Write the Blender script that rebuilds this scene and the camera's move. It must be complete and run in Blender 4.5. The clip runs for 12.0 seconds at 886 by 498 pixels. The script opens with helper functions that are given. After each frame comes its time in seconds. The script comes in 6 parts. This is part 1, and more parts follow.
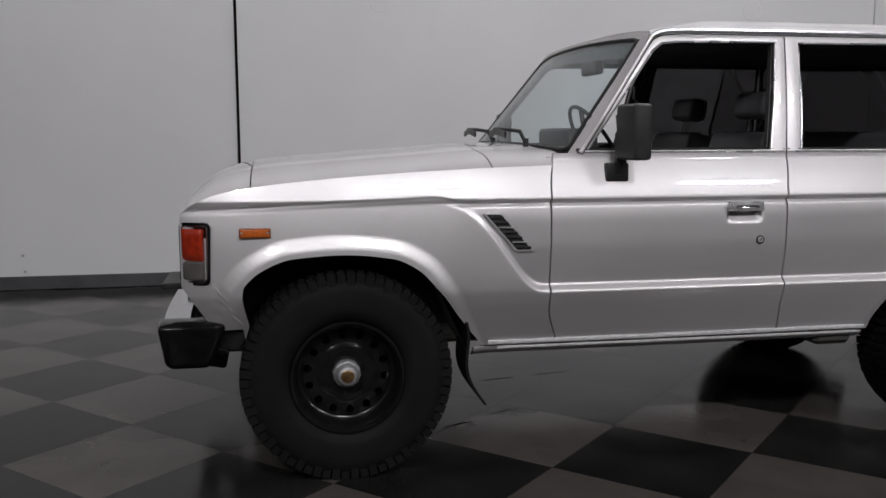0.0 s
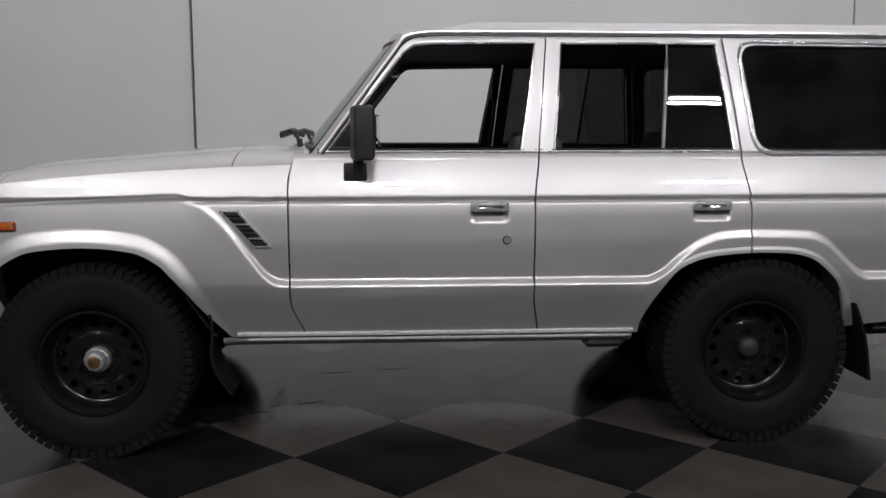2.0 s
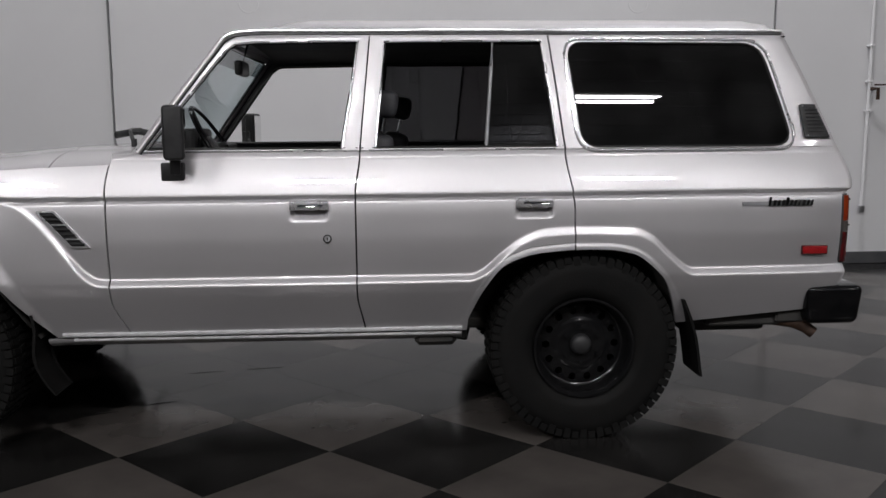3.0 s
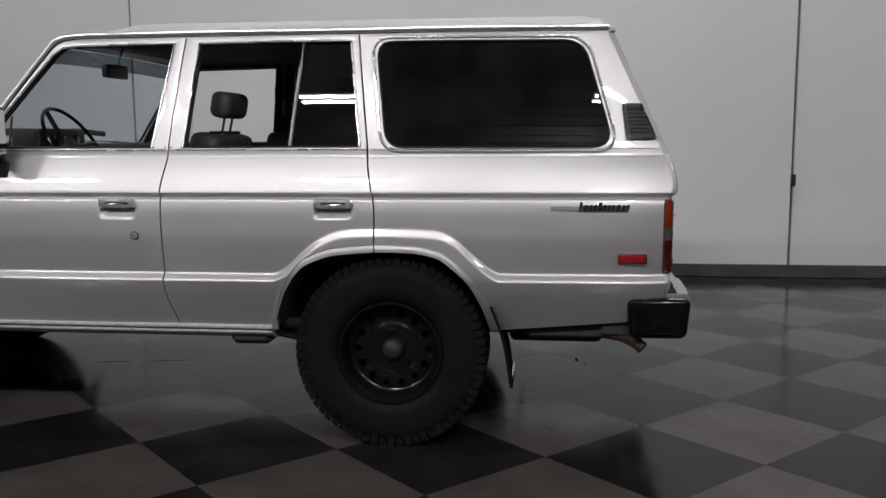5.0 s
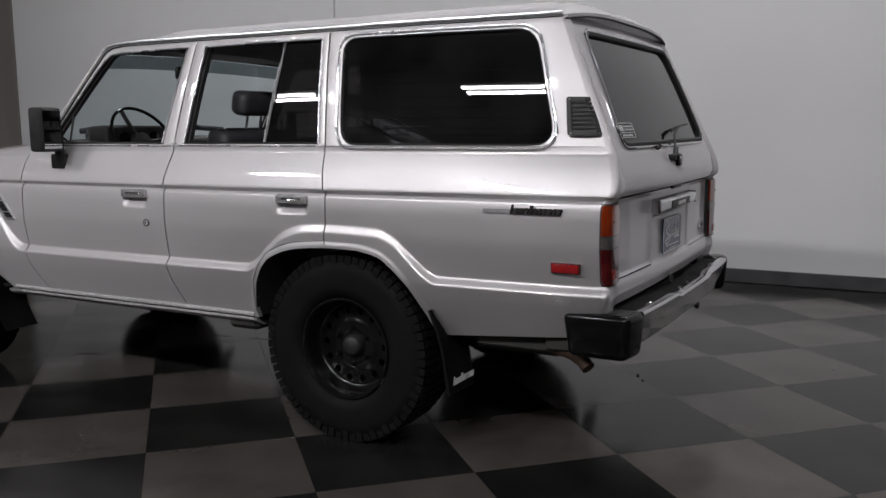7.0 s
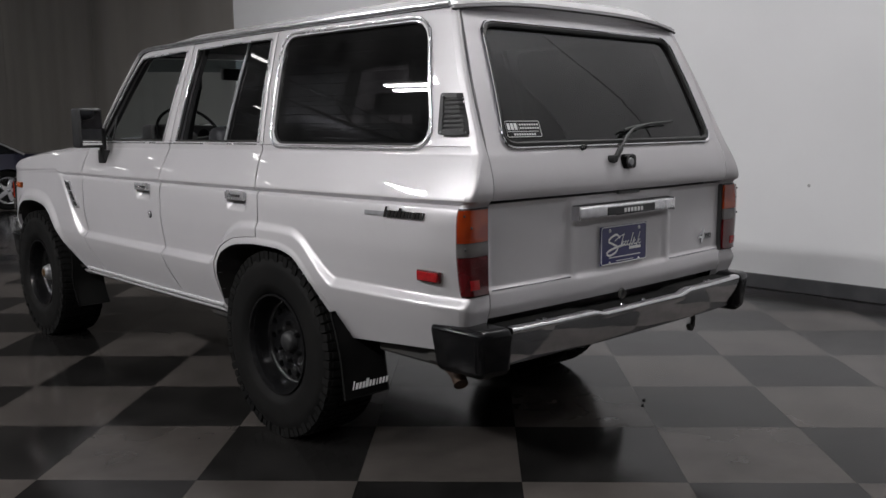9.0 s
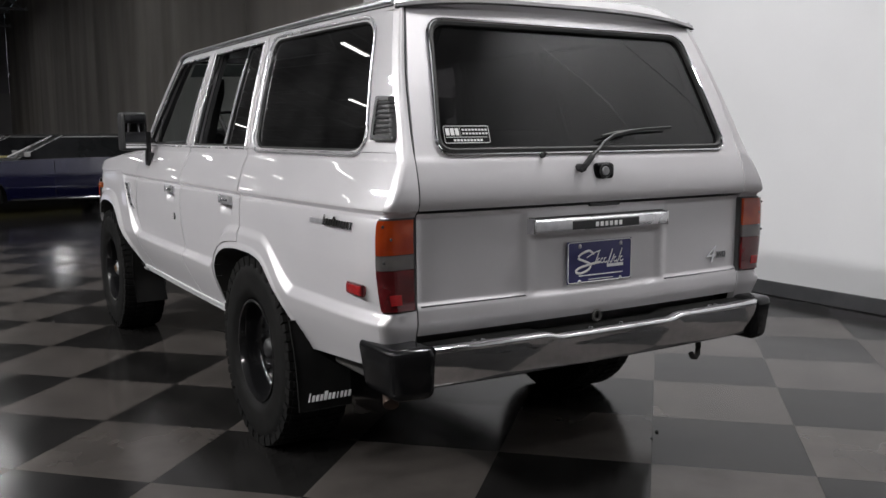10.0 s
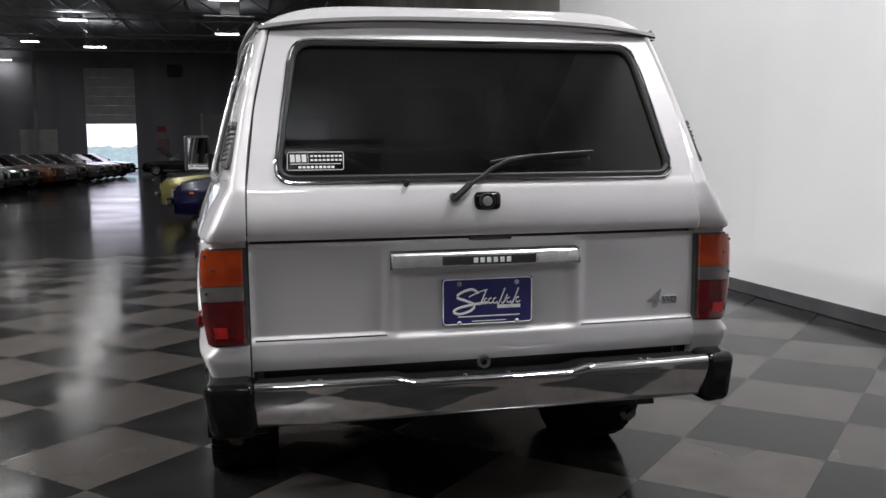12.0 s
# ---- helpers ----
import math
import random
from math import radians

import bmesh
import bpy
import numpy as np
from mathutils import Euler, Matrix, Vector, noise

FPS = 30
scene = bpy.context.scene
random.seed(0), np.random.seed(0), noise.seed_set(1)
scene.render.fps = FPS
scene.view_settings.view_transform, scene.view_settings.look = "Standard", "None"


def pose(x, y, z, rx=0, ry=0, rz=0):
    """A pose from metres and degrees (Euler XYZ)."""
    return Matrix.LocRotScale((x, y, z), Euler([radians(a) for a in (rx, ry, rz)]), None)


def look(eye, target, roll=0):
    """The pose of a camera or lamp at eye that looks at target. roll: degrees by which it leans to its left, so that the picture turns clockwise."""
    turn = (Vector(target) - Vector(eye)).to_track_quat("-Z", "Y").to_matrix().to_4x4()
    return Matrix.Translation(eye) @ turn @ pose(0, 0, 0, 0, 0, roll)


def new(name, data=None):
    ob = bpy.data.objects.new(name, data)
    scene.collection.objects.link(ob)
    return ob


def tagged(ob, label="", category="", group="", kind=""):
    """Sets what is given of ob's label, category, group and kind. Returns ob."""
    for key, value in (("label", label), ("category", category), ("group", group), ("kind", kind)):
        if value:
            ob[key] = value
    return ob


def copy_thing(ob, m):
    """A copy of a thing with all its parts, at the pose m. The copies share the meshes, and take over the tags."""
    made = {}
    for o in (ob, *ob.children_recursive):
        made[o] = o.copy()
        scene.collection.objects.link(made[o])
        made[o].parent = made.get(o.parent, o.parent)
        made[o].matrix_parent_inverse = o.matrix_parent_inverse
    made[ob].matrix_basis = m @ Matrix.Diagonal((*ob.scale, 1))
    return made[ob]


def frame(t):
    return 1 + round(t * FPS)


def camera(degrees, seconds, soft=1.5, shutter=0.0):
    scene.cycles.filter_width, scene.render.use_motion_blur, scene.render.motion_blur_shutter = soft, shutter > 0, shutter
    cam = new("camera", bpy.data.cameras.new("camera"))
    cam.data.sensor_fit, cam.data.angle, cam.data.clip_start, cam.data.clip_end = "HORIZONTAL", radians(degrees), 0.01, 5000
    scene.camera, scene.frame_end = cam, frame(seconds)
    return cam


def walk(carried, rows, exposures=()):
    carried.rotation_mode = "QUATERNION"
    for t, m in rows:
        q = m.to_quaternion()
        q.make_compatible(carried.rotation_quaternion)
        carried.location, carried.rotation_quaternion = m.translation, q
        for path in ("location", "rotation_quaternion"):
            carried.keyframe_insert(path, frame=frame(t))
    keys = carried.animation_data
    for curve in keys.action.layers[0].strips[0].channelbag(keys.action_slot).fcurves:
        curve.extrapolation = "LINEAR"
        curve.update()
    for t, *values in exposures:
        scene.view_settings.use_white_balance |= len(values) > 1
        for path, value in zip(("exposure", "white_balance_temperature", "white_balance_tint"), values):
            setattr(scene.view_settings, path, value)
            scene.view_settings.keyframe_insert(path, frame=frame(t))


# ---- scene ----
cam = camera(52.9, 12.0)
PATH = [
    (0, (-0.260, -4.169, 1.320), (0.108, -2.221, 1.059), -0.07),
    (0.5, (0.064, -4.270, 1.329), (0.356, -2.309, 1.063), 0.01),
    (1, (0.399, -4.351, 1.327), (0.620, -2.381, 1.058), 0.08),
    (1.5, (0.786, -4.414, 1.326), (0.936, -2.438, 1.061), 0.12),
    (2, (1.191, -4.454, 1.329), (1.311, -2.475, 1.064), -0.04),
    (2.5, (1.509, -4.472, 1.326), (1.669, -2.496, 1.061), -0.34),
    (3, (1.925, -4.495, 1.327), (2.041, -2.516, 1.058), -0.46),
    (3.5, (2.273, -4.487, 1.314), (2.374, -2.507, 1.050), -0.48),
    (3.7, (2.417, -4.496, 1.312), (2.499, -2.515, 1.051), -0.48),
    (5.5, (3.769, -4.321, 1.305), (3.360, -2.380, 1.045), -0.33),
    (6, (4.155, -4.194, 1.305), (3.560, -2.303, 1.045), -0.41),
    (6.5, (4.516, -4.027, 1.315), (3.724, -2.210, 1.047), -0.62),
    (7, (4.847, -3.837, 1.317), (3.896, -2.099, 1.043), -0.58),
    (8.8, (5.833, -2.953, 1.306), (4.447, -1.537, 1.031), -0.64),
    (9, (5.930, -2.827, 1.305), (4.473, -1.483, 1.032), -0.66),
    (9.5, (6.122, -2.458, 1.303), (4.529, -1.278, 1.035), -0.54),
    (10, (6.270, -2.071, 1.299), (4.574, -1.043, 1.040), -0.40),
    (10.5, (6.368, -1.717, 1.300), (4.592, -0.835, 1.042), -0.34),
    (11, (6.455, -1.378, 1.309), (4.616, -0.630, 1.063), -0.31),
    (11.5, (6.532, -1.061, 1.308), (4.634, -0.467, 1.097), -0.59),
    (12, (6.575, -0.732, 1.320), (4.638, -0.284, 1.101), -0.55),
]
EXPOSURES = [(0.0, 0.06, 6400, 12.0), (5.5, 0.01, 6400, 12.0), (7.0, 0.0, 6400, 12.0), (9.0, 0.34, 6400, 11.0), (9.5, 0.65, 6400, 10.5), (10.0, 0.82, 6400, 10.0), (10.5, 0.90, 6400, 9.5), (12.0, 1.03, 6400, 9.0)]
walk(cam, [(t, look(eye, target, roll)) for t, eye, target, roll in PATH], exposures=EXPOSURES)

# ---- world and large lights ----
world = bpy.data.worlds.new("world")
scene.world = world
world.use_nodes = True
wn = world.node_tree
sky = wn.nodes.new("ShaderNodeTexSky")
sky.sky_type, sky.sun_disc, sky.sun_elevation, sky.sun_rotation = "NISHITA", False, radians(40), radians(200)
wn.links.new(sky.outputs[0], wn.nodes["Background"].inputs[0])
wn.nodes["Background"].inputs[1].default_value = 0.10


# ---- materials ----
def ramp_mix(nt, fac, a, b):
    mix = nt.nodes.new("ShaderNodeMix")
    mix.data_type = "RGBA"
    mix.inputs[6].default_value, mix.inputs[7].default_value = (*a, 1), (*b, 1)
    nt.links.new(fac, mix.inputs[0])
    return mix.outputs[2]


def noise_fac(nt, scale, detail=4.0, lo=0.35, hi=0.65, stretch=None):
    co = nt.nodes.new("ShaderNodeTexCoord")
    src = co.outputs["Object"]
    if stretch:
        mp = nt.nodes.new("ShaderNodeMapping")
        mp.inputs["Scale"].default_value = stretch
        nt.links.new(src, mp.inputs[0])
        src = mp.outputs[0]
    n = nt.nodes.new("ShaderNodeTexNoise")
    n.inputs["Scale"].default_value, n.inputs["Detail"].default_value = scale, detail
    nt.links.new(src, n.inputs["Vector"])
    r = nt.nodes.new("ShaderNodeMapRange")
    r.inputs[1].default_value, r.inputs[2].default_value = lo, hi
    nt.links.new(n.outputs[0], r.inputs[0])
    return r.outputs[0]


def surface(name, color, rough=0.5, metal=0.0, alt=None, scale=8.0, rough_alt=None, rough_scale=3.0, bump=0.0, bump_scale=60.0,
            coat=0.0, coat_rough=0.05, spec=0.5, stretch=None, vary=0.0, detail=4.0):
    """A node material: two colours blended by noise, uneven gloss, fine relief."""
    m = bpy.data.materials.new(name)
    m.use_nodes = True
    nt = m.node_tree
    b = nt.nodes["Principled BSDF"]
    b.inputs["Base Color"].default_value = (*color, 1)
    b.inputs["Roughness"].default_value, b.inputs["Metallic"].default_value = rough, metal
    b.inputs["Coat Weight"].default_value, b.inputs["Coat Roughness"].default_value = coat, coat_rough
    b.inputs["Specular IOR Level"].default_value = spec
    out = None
    if alt:
        out = ramp_mix(nt, noise_fac(nt, scale, detail, stretch=stretch), color, alt)
    if vary:
        info = nt.nodes.new("ShaderNodeObjectInfo")
        r = nt.nodes.new("ShaderNodeMapRange")
        r.inputs[3].default_value, r.inputs[4].default_value = 1 - vary, 1 + vary
        nt.links.new(info.outputs["Random"], r.inputs[0])
        hsv = nt.nodes.new("ShaderNodeHueSaturation")
        hsv.inputs["Color"].default_value = (*color, 1)
        if out:
            nt.links.new(out, hsv.inputs["Color"])
        nt.links.new(r.outputs[0], hsv.inputs["Value"])
        out = hsv.outputs[0]
    if out:
        nt.links.new(out, b.inputs["Base Color"])
    if rough_alt is not None:
        r = nt.nodes.new("ShaderNodeMapRange")
        r.inputs[3].default_value, r.inputs[4].default_value = rough, rough_alt
        nt.links.new(noise_fac(nt, rough_scale, 6.0), r.inputs[0])
        nt.links.new(r.outputs[0], b.inputs["Roughness"])
    if bump:
        bp = nt.nodes.new("ShaderNodeBump")
        bp.inputs["Strength"].default_value, bp.inputs["Distance"].default_value = bump, 0.002
        nt.links.new(noise_fac(nt, bump_scale, 3.0, 0.2, 0.8), bp.inputs["Height"])
        nt.links.new(bp.outputs[0], b.inputs["Normal"])
    return m


def glass(name, tint, rough=0.0, gloss=0.04, edge=4.5):
    """A pane: what lies behind is seen through the tint, gloss grows towards grazing."""
    m = bpy.data.materials.new(name)
    m.use_nodes = True
    nt = m.node_tree
    nt.nodes.remove(nt.nodes["Principled BSDF"])
    tr, gl, lw, pw, mr, mix = (nt.nodes.new(k) for k in ("ShaderNodeBsdfTransparent", "ShaderNodeBsdfGlossy", "ShaderNodeLayerWeight", "ShaderNodeMath", "ShaderNodeMapRange", "ShaderNodeMixShader"))
    tr.inputs[0].default_value = (*tint, 1)
    gl.inputs["Roughness"].default_value = rough
    lw.inputs[0].default_value = 0.5
    pw.operation = "POWER"
    pw.inputs[1].default_value = edge
    mr.inputs[3].default_value, mr.inputs[4].default_value = gloss, 1.0
    nt.links.new(lw.outputs["Facing"], pw.inputs[0])
    nt.links.new(pw.outputs[0], mr.inputs[0])
    nt.links.new(mr.outputs[0], mix.inputs[0])
    nt.links.new(tr.outputs[0], mix.inputs[1])
    nt.links.new(gl.outputs[0], mix.inputs[2])
    # a thin film of dust
    dust, film = nt.nodes.new("ShaderNodeBsdfDiffuse"), nt.nodes.new("ShaderNodeMixShader")
    dust.inputs[0].default_value = (0.6, 0.6, 0.6, 1)
    amount = nt.nodes.new("ShaderNodeMapRange")
    amount.inputs[3].default_value, amount.inputs[4].default_value = 0.006, 0.016
    nt.links.new(noise_fac(nt, 5.0, 5.0), amount.inputs[0])
    nt.links.new(amount.outputs[0], film.inputs[0])
    nt.links.new(mix.outputs[0], film.inputs[1])
    nt.links.new(dust.outputs[0], film.inputs[2])
    nt.links.new(film.outputs[0], nt.nodes["Material Output"].inputs[0])
    return m


def glow(name, color, strength):
    m = bpy.data.materials.new(name)
    m.use_nodes = True
    b = m.node_tree.nodes["Principled BSDF"]
    b.inputs["Base Color"].default_value = (0.8, 0.8, 0.8, 1)
    b.inputs["Emission Color"].default_value = (*color, 1)
    b.inputs["Emission Strength"].default_value = strength
    return m


M_PAINT = surface("silver_paint", (0.560, 0.548, 0.561), 0.46, 0.80, alt=(0.618, 0.605, 0.619), scale=900, coat=0.9, coat_rough=0.02, rough_alt=0.50, rough_scale=4, detail=2)
pn = M_PAINT.node_tree      # the flakes scatter more widely where the paint is seen at a slant
slant, spread, total = pn.nodes.new("ShaderNodeLayerWeight"), pn.nodes.new("ShaderNodeMapRange"), pn.nodes.new("ShaderNodeMath")
slant.inputs[0].default_value = 0.5
spread.inputs[1].default_value, spread.inputs[2].default_value, spread.inputs[3].default_value, spread.inputs[4].default_value = 0.18, 0.60, 0.0, 0.46
gloss_in = pn.nodes["Principled BSDF"].inputs["Roughness"]
pn.links.new(gloss_in.links[0].from_socket, total.inputs[0])
pn.links.new(slant.outputs["Facing"], spread.inputs[0])
pn.links.new(spread.outputs[0], total.inputs[1])
pn.links.new(total.outputs[0], gloss_in)
M_CHROME = surface("chrome", (0.70, 0.70, 0.72), 0.035, 1.0, alt=(0.60, 0.60, 0.62), scale=30, rough_alt=0.09, rough_scale=12)
M_ALU = surface("brushed_metal", (0.62, 0.62, 0.64), 0.28, 1.0, alt=(0.5, 0.5, 0.52), scale=40)
M_BRIGHT = surface("bright_trim", (0.74, 0.74, 0.76), 0.22, 0.75, alt=(0.62, 0.62, 0.64), scale=35, rough_alt=0.32)
M_ANOD = surface("anodised_strip", (0.66, 0.66, 0.67), 0.34, 0.45, alt=(0.54, 0.54, 0.55), scale=35, rough_alt=0.42)
M_BLACK = surface("black_plastic", (0.012, 0.012, 0.013), 0.42, alt=(0.02, 0.02, 0.021), scale=25, bump=0.15, bump_scale=400, rough_alt=0.55)
M_GLOSSBLACK = surface("gloss_black_cap", (0.0035, 0.0035, 0.004), 0.12, alt=(0.006, 0.006, 0.0065), scale=20, rough_alt=0.20, spec=0.24)
M_RUBBER = surface("tyre_rubber", (0.0046, 0.0046, 0.0046), 0.62, alt=(0.0076, 0.0073, 0.0070), scale=6, bump=0.3, bump_scale=180, spec=0.12, rough_alt=0.8, rough_scale=5)
M_SEAL = surface("rubber_seal", (0.010, 0.010, 0.010), 0.6, alt=(0.016, 0.016, 0.016), scale=30)
M_STEEL = surface("black_wheel_paint", (0.0050, 0.0050, 0.0055), 0.13, alt=(0.008, 0.008, 0.0085), scale=15, rough_alt=0.24, coat=0.25, spec=0.30)
M_UNDER = surface("underbody_dirt", (0.022, 0.022, 0.022), 0.85, alt=(0.036, 0.033, 0.030), scale=7, bump=0.4, bump_scale=40)
M_RUST = surface("rusty_pipe", (0.055, 0.026, 0.013), 0.75, 0.2, alt=(0.025, 0.014, 0.009), scale=25, bump=0.5, bump_scale=120)
M_GOLD = surface("gold_cap", (0.26, 0.15, 0.06), 0.35, 0.8, alt=(0.15, 0.09, 0.045), scale=60)
M_AMBER = surface("amber_lens", (0.25, 0.033, 0.005), 0.10, alt=(0.17, 0.018, 0.004), scale=14, coat=0.7, bump=0.12, bump_scale=120, detail=1)
M_RED = surface("red_lens", (0.080, 0.004, 0.006), 0.10, alt=(0.045, 0.002, 0.003), scale=14, coat=0.7, bump=0.12, bump_scale=120, detail=1)
M_REFLEX = surface("red_reflector", (0.30, 0.009, 0.011), 0.2, alt=(0.22, 0.006, 0.008), scale=60, coat=0.6, bump=0.5, bump_scale=220)
M_CLEAR = surface("clear_lens", (0.13, 0.12, 0.115), 0.12, 0.3, alt=(0.085, 0.08, 0.08), scale=14, coat=0.6, bump=0.12, bump_scale=120, detail=1)
M_ORANGE = surface("orange_marker", (0.50, 0.11, 0.012), 0.22, alt=(0.38, 0.08, 0.010), scale=70, coat=0.5, bump=0.5, bump_scale=200)
M_REDDARK = surface("dark_orange_frame", (0.20, 0.045, 0.006), 0.3, alt=(0.14, 0.03, 0.005), scale=70)
M_SEAT = surface("grey_vinyl", (0.055, 0.055, 0.062), 0.5, alt=(0.075, 0.075, 0.082), scale=12, bump=0.4, bump_scale=220)
M_TRIM = surface("dark_trim", (0.040, 0.040, 0.043), 0.6, alt=(0.055, 0.054, 0.055), scale=9, bump=0.3, bump_scale=200)
M_LINER = surface("headliner", (0.05, 0.048, 0.048), 0.9, alt=(0.07, 0.068, 0.066), scale=5, bump=0.3, bump_scale=300)
M_WHITE = surface("white_print", (0.75, 0.75, 0.75), 0.5, alt=(0.66, 0.66, 0.66), scale=30)
M_PLATE = surface("blue_plate", (0.020, 0.020, 0.095), 0.3, alt=(0.026, 0.026, 0.115), scale=20, coat=0.4)
M_TINT = glass("dark_tinted_glass", (0.18, 0.175, 0.18), gloss=0.05)
M_TINT2 = glass("grey_tinted_glass", (0.22, 0.22, 0.225))
M_WIND = glass("windscreen_glass", (0.86, 0.91, 0.92), edge=7.0)
M_BAR = surface("dull_metal_bar", (0.30, 0.30, 0.31), 0.5, 0.5, alt=(0.24, 0.24, 0.25), scale=30)
M_BAND = glass("shaded_glass_band", (0.28, 0.31, 0.32))
M_MIRROR = surface("mirror_silver", (0.8, 0.8, 0.8), 0.02, 1.0)
M_WALL = surface("white_wall_paint", (0.80, 0.80, 0.815), 0.5, alt=(0.76, 0.76, 0.775), scale=0.7, bump=0.25, bump_scale=14, rough_alt=0.68, rough_scale=2)
M_DARKWALL = surface("dark_concrete", (0.330, 0.305, 0.280), 0.75, alt=(0.200, 0.185, 0.171), scale=0.75, stretch=(1.0, 1.0, 0.16), bump=0.4, bump_scale=9, rough_alt=0.88, detail=2.5)
M_ENDWALL = surface("grey_end_wall", (0.30, 0.29, 0.32), 0.8, alt=(0.22, 0.22, 0.24), scale=0.6, stretch=(1, 1, 0.2))
M_BASE = surface("rubber_baseboard", (0.060, 0.061, 0.066), 0.55, alt=(0.085, 0.085, 0.09), scale=6, rough_alt=0.7)
M_GAP = surface("joint_shadow_gap", (0.006, 0.006, 0.006), 0.9)
M_CEIL = surface("steel_deck", (0.42, 0.42, 0.44), 0.7, 0.0, alt=(0.32, 0.32, 0.34), scale=2)
M_CONC = surface("polished_concrete", (0.026, 0.0246, 0.026), 0.10, alt=(0.015, 0.0144, 0.015), scale=0.9, rough_alt=0.17, rough_scale=0.5, spec=0.24)
M_TILE_D = surface("dark_tile", (0.0084, 0.0081, 0.0079), 0.12, alt=(0.0150, 0.0143, 0.0138), scale=3.5, rough_alt=0.20, rough_scale=2.5, vary=0.18, spec=0.17, detail=7)
M_TILE_L = surface("grey_tile", (0.0690, 0.0614, 0.0568), 0.13, alt=(0.0480, 0.0430, 0.0398), scale=3.2, rough_alt=0.21, rough_scale=2.5, vary=0.10, spec=0.17, detail=7)
M_LAMP = glow("lamp_diffuser", (1.0, 0.97, 0.93), 9.0)
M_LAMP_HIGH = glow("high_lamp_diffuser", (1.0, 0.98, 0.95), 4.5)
M_LAMPCASE = surface("lamp_housing", (0.5, 0.5, 0.5), 0.5, alt=(0.4, 0.4, 0.4), scale=10)


# ---- mesh helpers ----
def mesh(name, verts, faces, smooth=True):
    me = bpy.data.meshes.new(name)
    me.from_pydata([tuple(map(float, v)) for v in verts], [], faces)
    if smooth:
        me.shade_smooth()
    return me


def part(name, geo, mat, parent=None, label="", smooth=True):
    """One mesh object from (verts, faces) or a bmesh, under a thing or a part."""
    if isinstance(geo, bmesh.types.BMesh):
        me = bpy.data.meshes.new(name)
        bmesh.ops.recalc_face_normals(geo, faces=geo.faces)
        geo.to_mesh(me)
        geo.free()
        if smooth:
            me.shade_smooth()
            me.set_sharp_from_angle(angle=radians(35))
    else:
        me = mesh(name, *geo, smooth)
        if smooth:
            me.set_sharp_from_angle(angle=radians(35))
    me.materials.append(mat)
    ob = new(name, me)
    ob.parent = parent
    if label:
        ob["label"] = label
    return ob


def thing(name, label, category, group="", kind="", at=None):
    ob = new(name)
    if at:
        ob.matrix_basis = at
    return tagged(ob, label, category, group, kind)


def box(x0, x1, y0, y1, z0, z1, bevel=0.0, seg=2):
    bm = bmesh.new()
    bmesh.ops.create_cube(bm, size=1)
    for v in bm.verts:
        v.co = ((x0 + x1) / 2 + v.co.x * (x1 - x0), (y0 + y1) / 2 + v.co.y * (y1 - y0), (z0 + z1) / 2 + v.co.z * (z1 - z0))
    if bevel:
        bmesh.ops.bevel(bm, geom=bm.edges[:], offset=bevel, segments=seg, affect="EDGES", profile=0.6)
    return bm


def merged(*bms):
    out = bmesh.new()
    for b in bms:
        me = bpy.data.meshes.new("tmp")
        b.to_mesh(me)
        b.free()
        out.from_mesh(me)
        bpy.data.meshes.remove(me)
    return out


def moved(bm, m):
    bmesh.ops.transform(bm, matrix=m, verts=bm.verts[:])
    return bm


def lathe(profile, seg=48, axis="y"):
    """Closed or open profile of (radius, along) turned round an axis."""
    verts, faces, n = [], [], len(profile)
    for i in range(seg):
        a = 2 * math.pi * i / seg
        c, s = math.cos(a), math.sin(a)
        for r, h in profile:
            verts.append({"y": (r * c, h, r * s), "x": (h, r * c, r * s), "z": (r * c, r * s, h)}[axis])
    for i in range(seg):
        j = (i + 1) % seg
        for k in range(n - 1):
            faces.append((i * n + k, i * n + k + 1, j * n + k + 1, j * n + k))
    return verts, faces


def tube(points, radius, seg=8, closed=False, flat=None):
    """A tube along points; flat: (wide, thin) radii with the wide side across z."""
    pts = [Vector(p) for p in points]
    verts, faces, n = [], [], len(pts)
    for i, p in enumerate(pts):
        a = pts[(i - 1) % n] if closed or i > 0 else p
        b = pts[(i + 1) % n] if closed or i < n - 1 else p
        d = (b - a).normalized()
        up = Vector((0, 0, 1)) if abs(d.z) < 0.95 else Vector((1, 0, 0))
        side = d.cross(up).normalized()
        up = side.cross(d)
        for k in range(seg):
            t = 2 * math.pi * k / seg
            ru, rs = (flat if flat else (radius, radius))
            verts.append(p + up * math.cos(t) * ru + side * math.sin(t) * rs)
    for i in range(n if closed else n - 1):
        j = (i + 1) % n
        for k in range(seg):
            l = (k + 1) % seg
            faces.append((i * seg + k, i * seg + l, j * seg + l, j * seg + k))
    if not closed:
        faces.append(tuple(range(seg)))
        faces.append(tuple((n - 1) * seg + k for k in reversed(range(seg))))
    return verts, faces


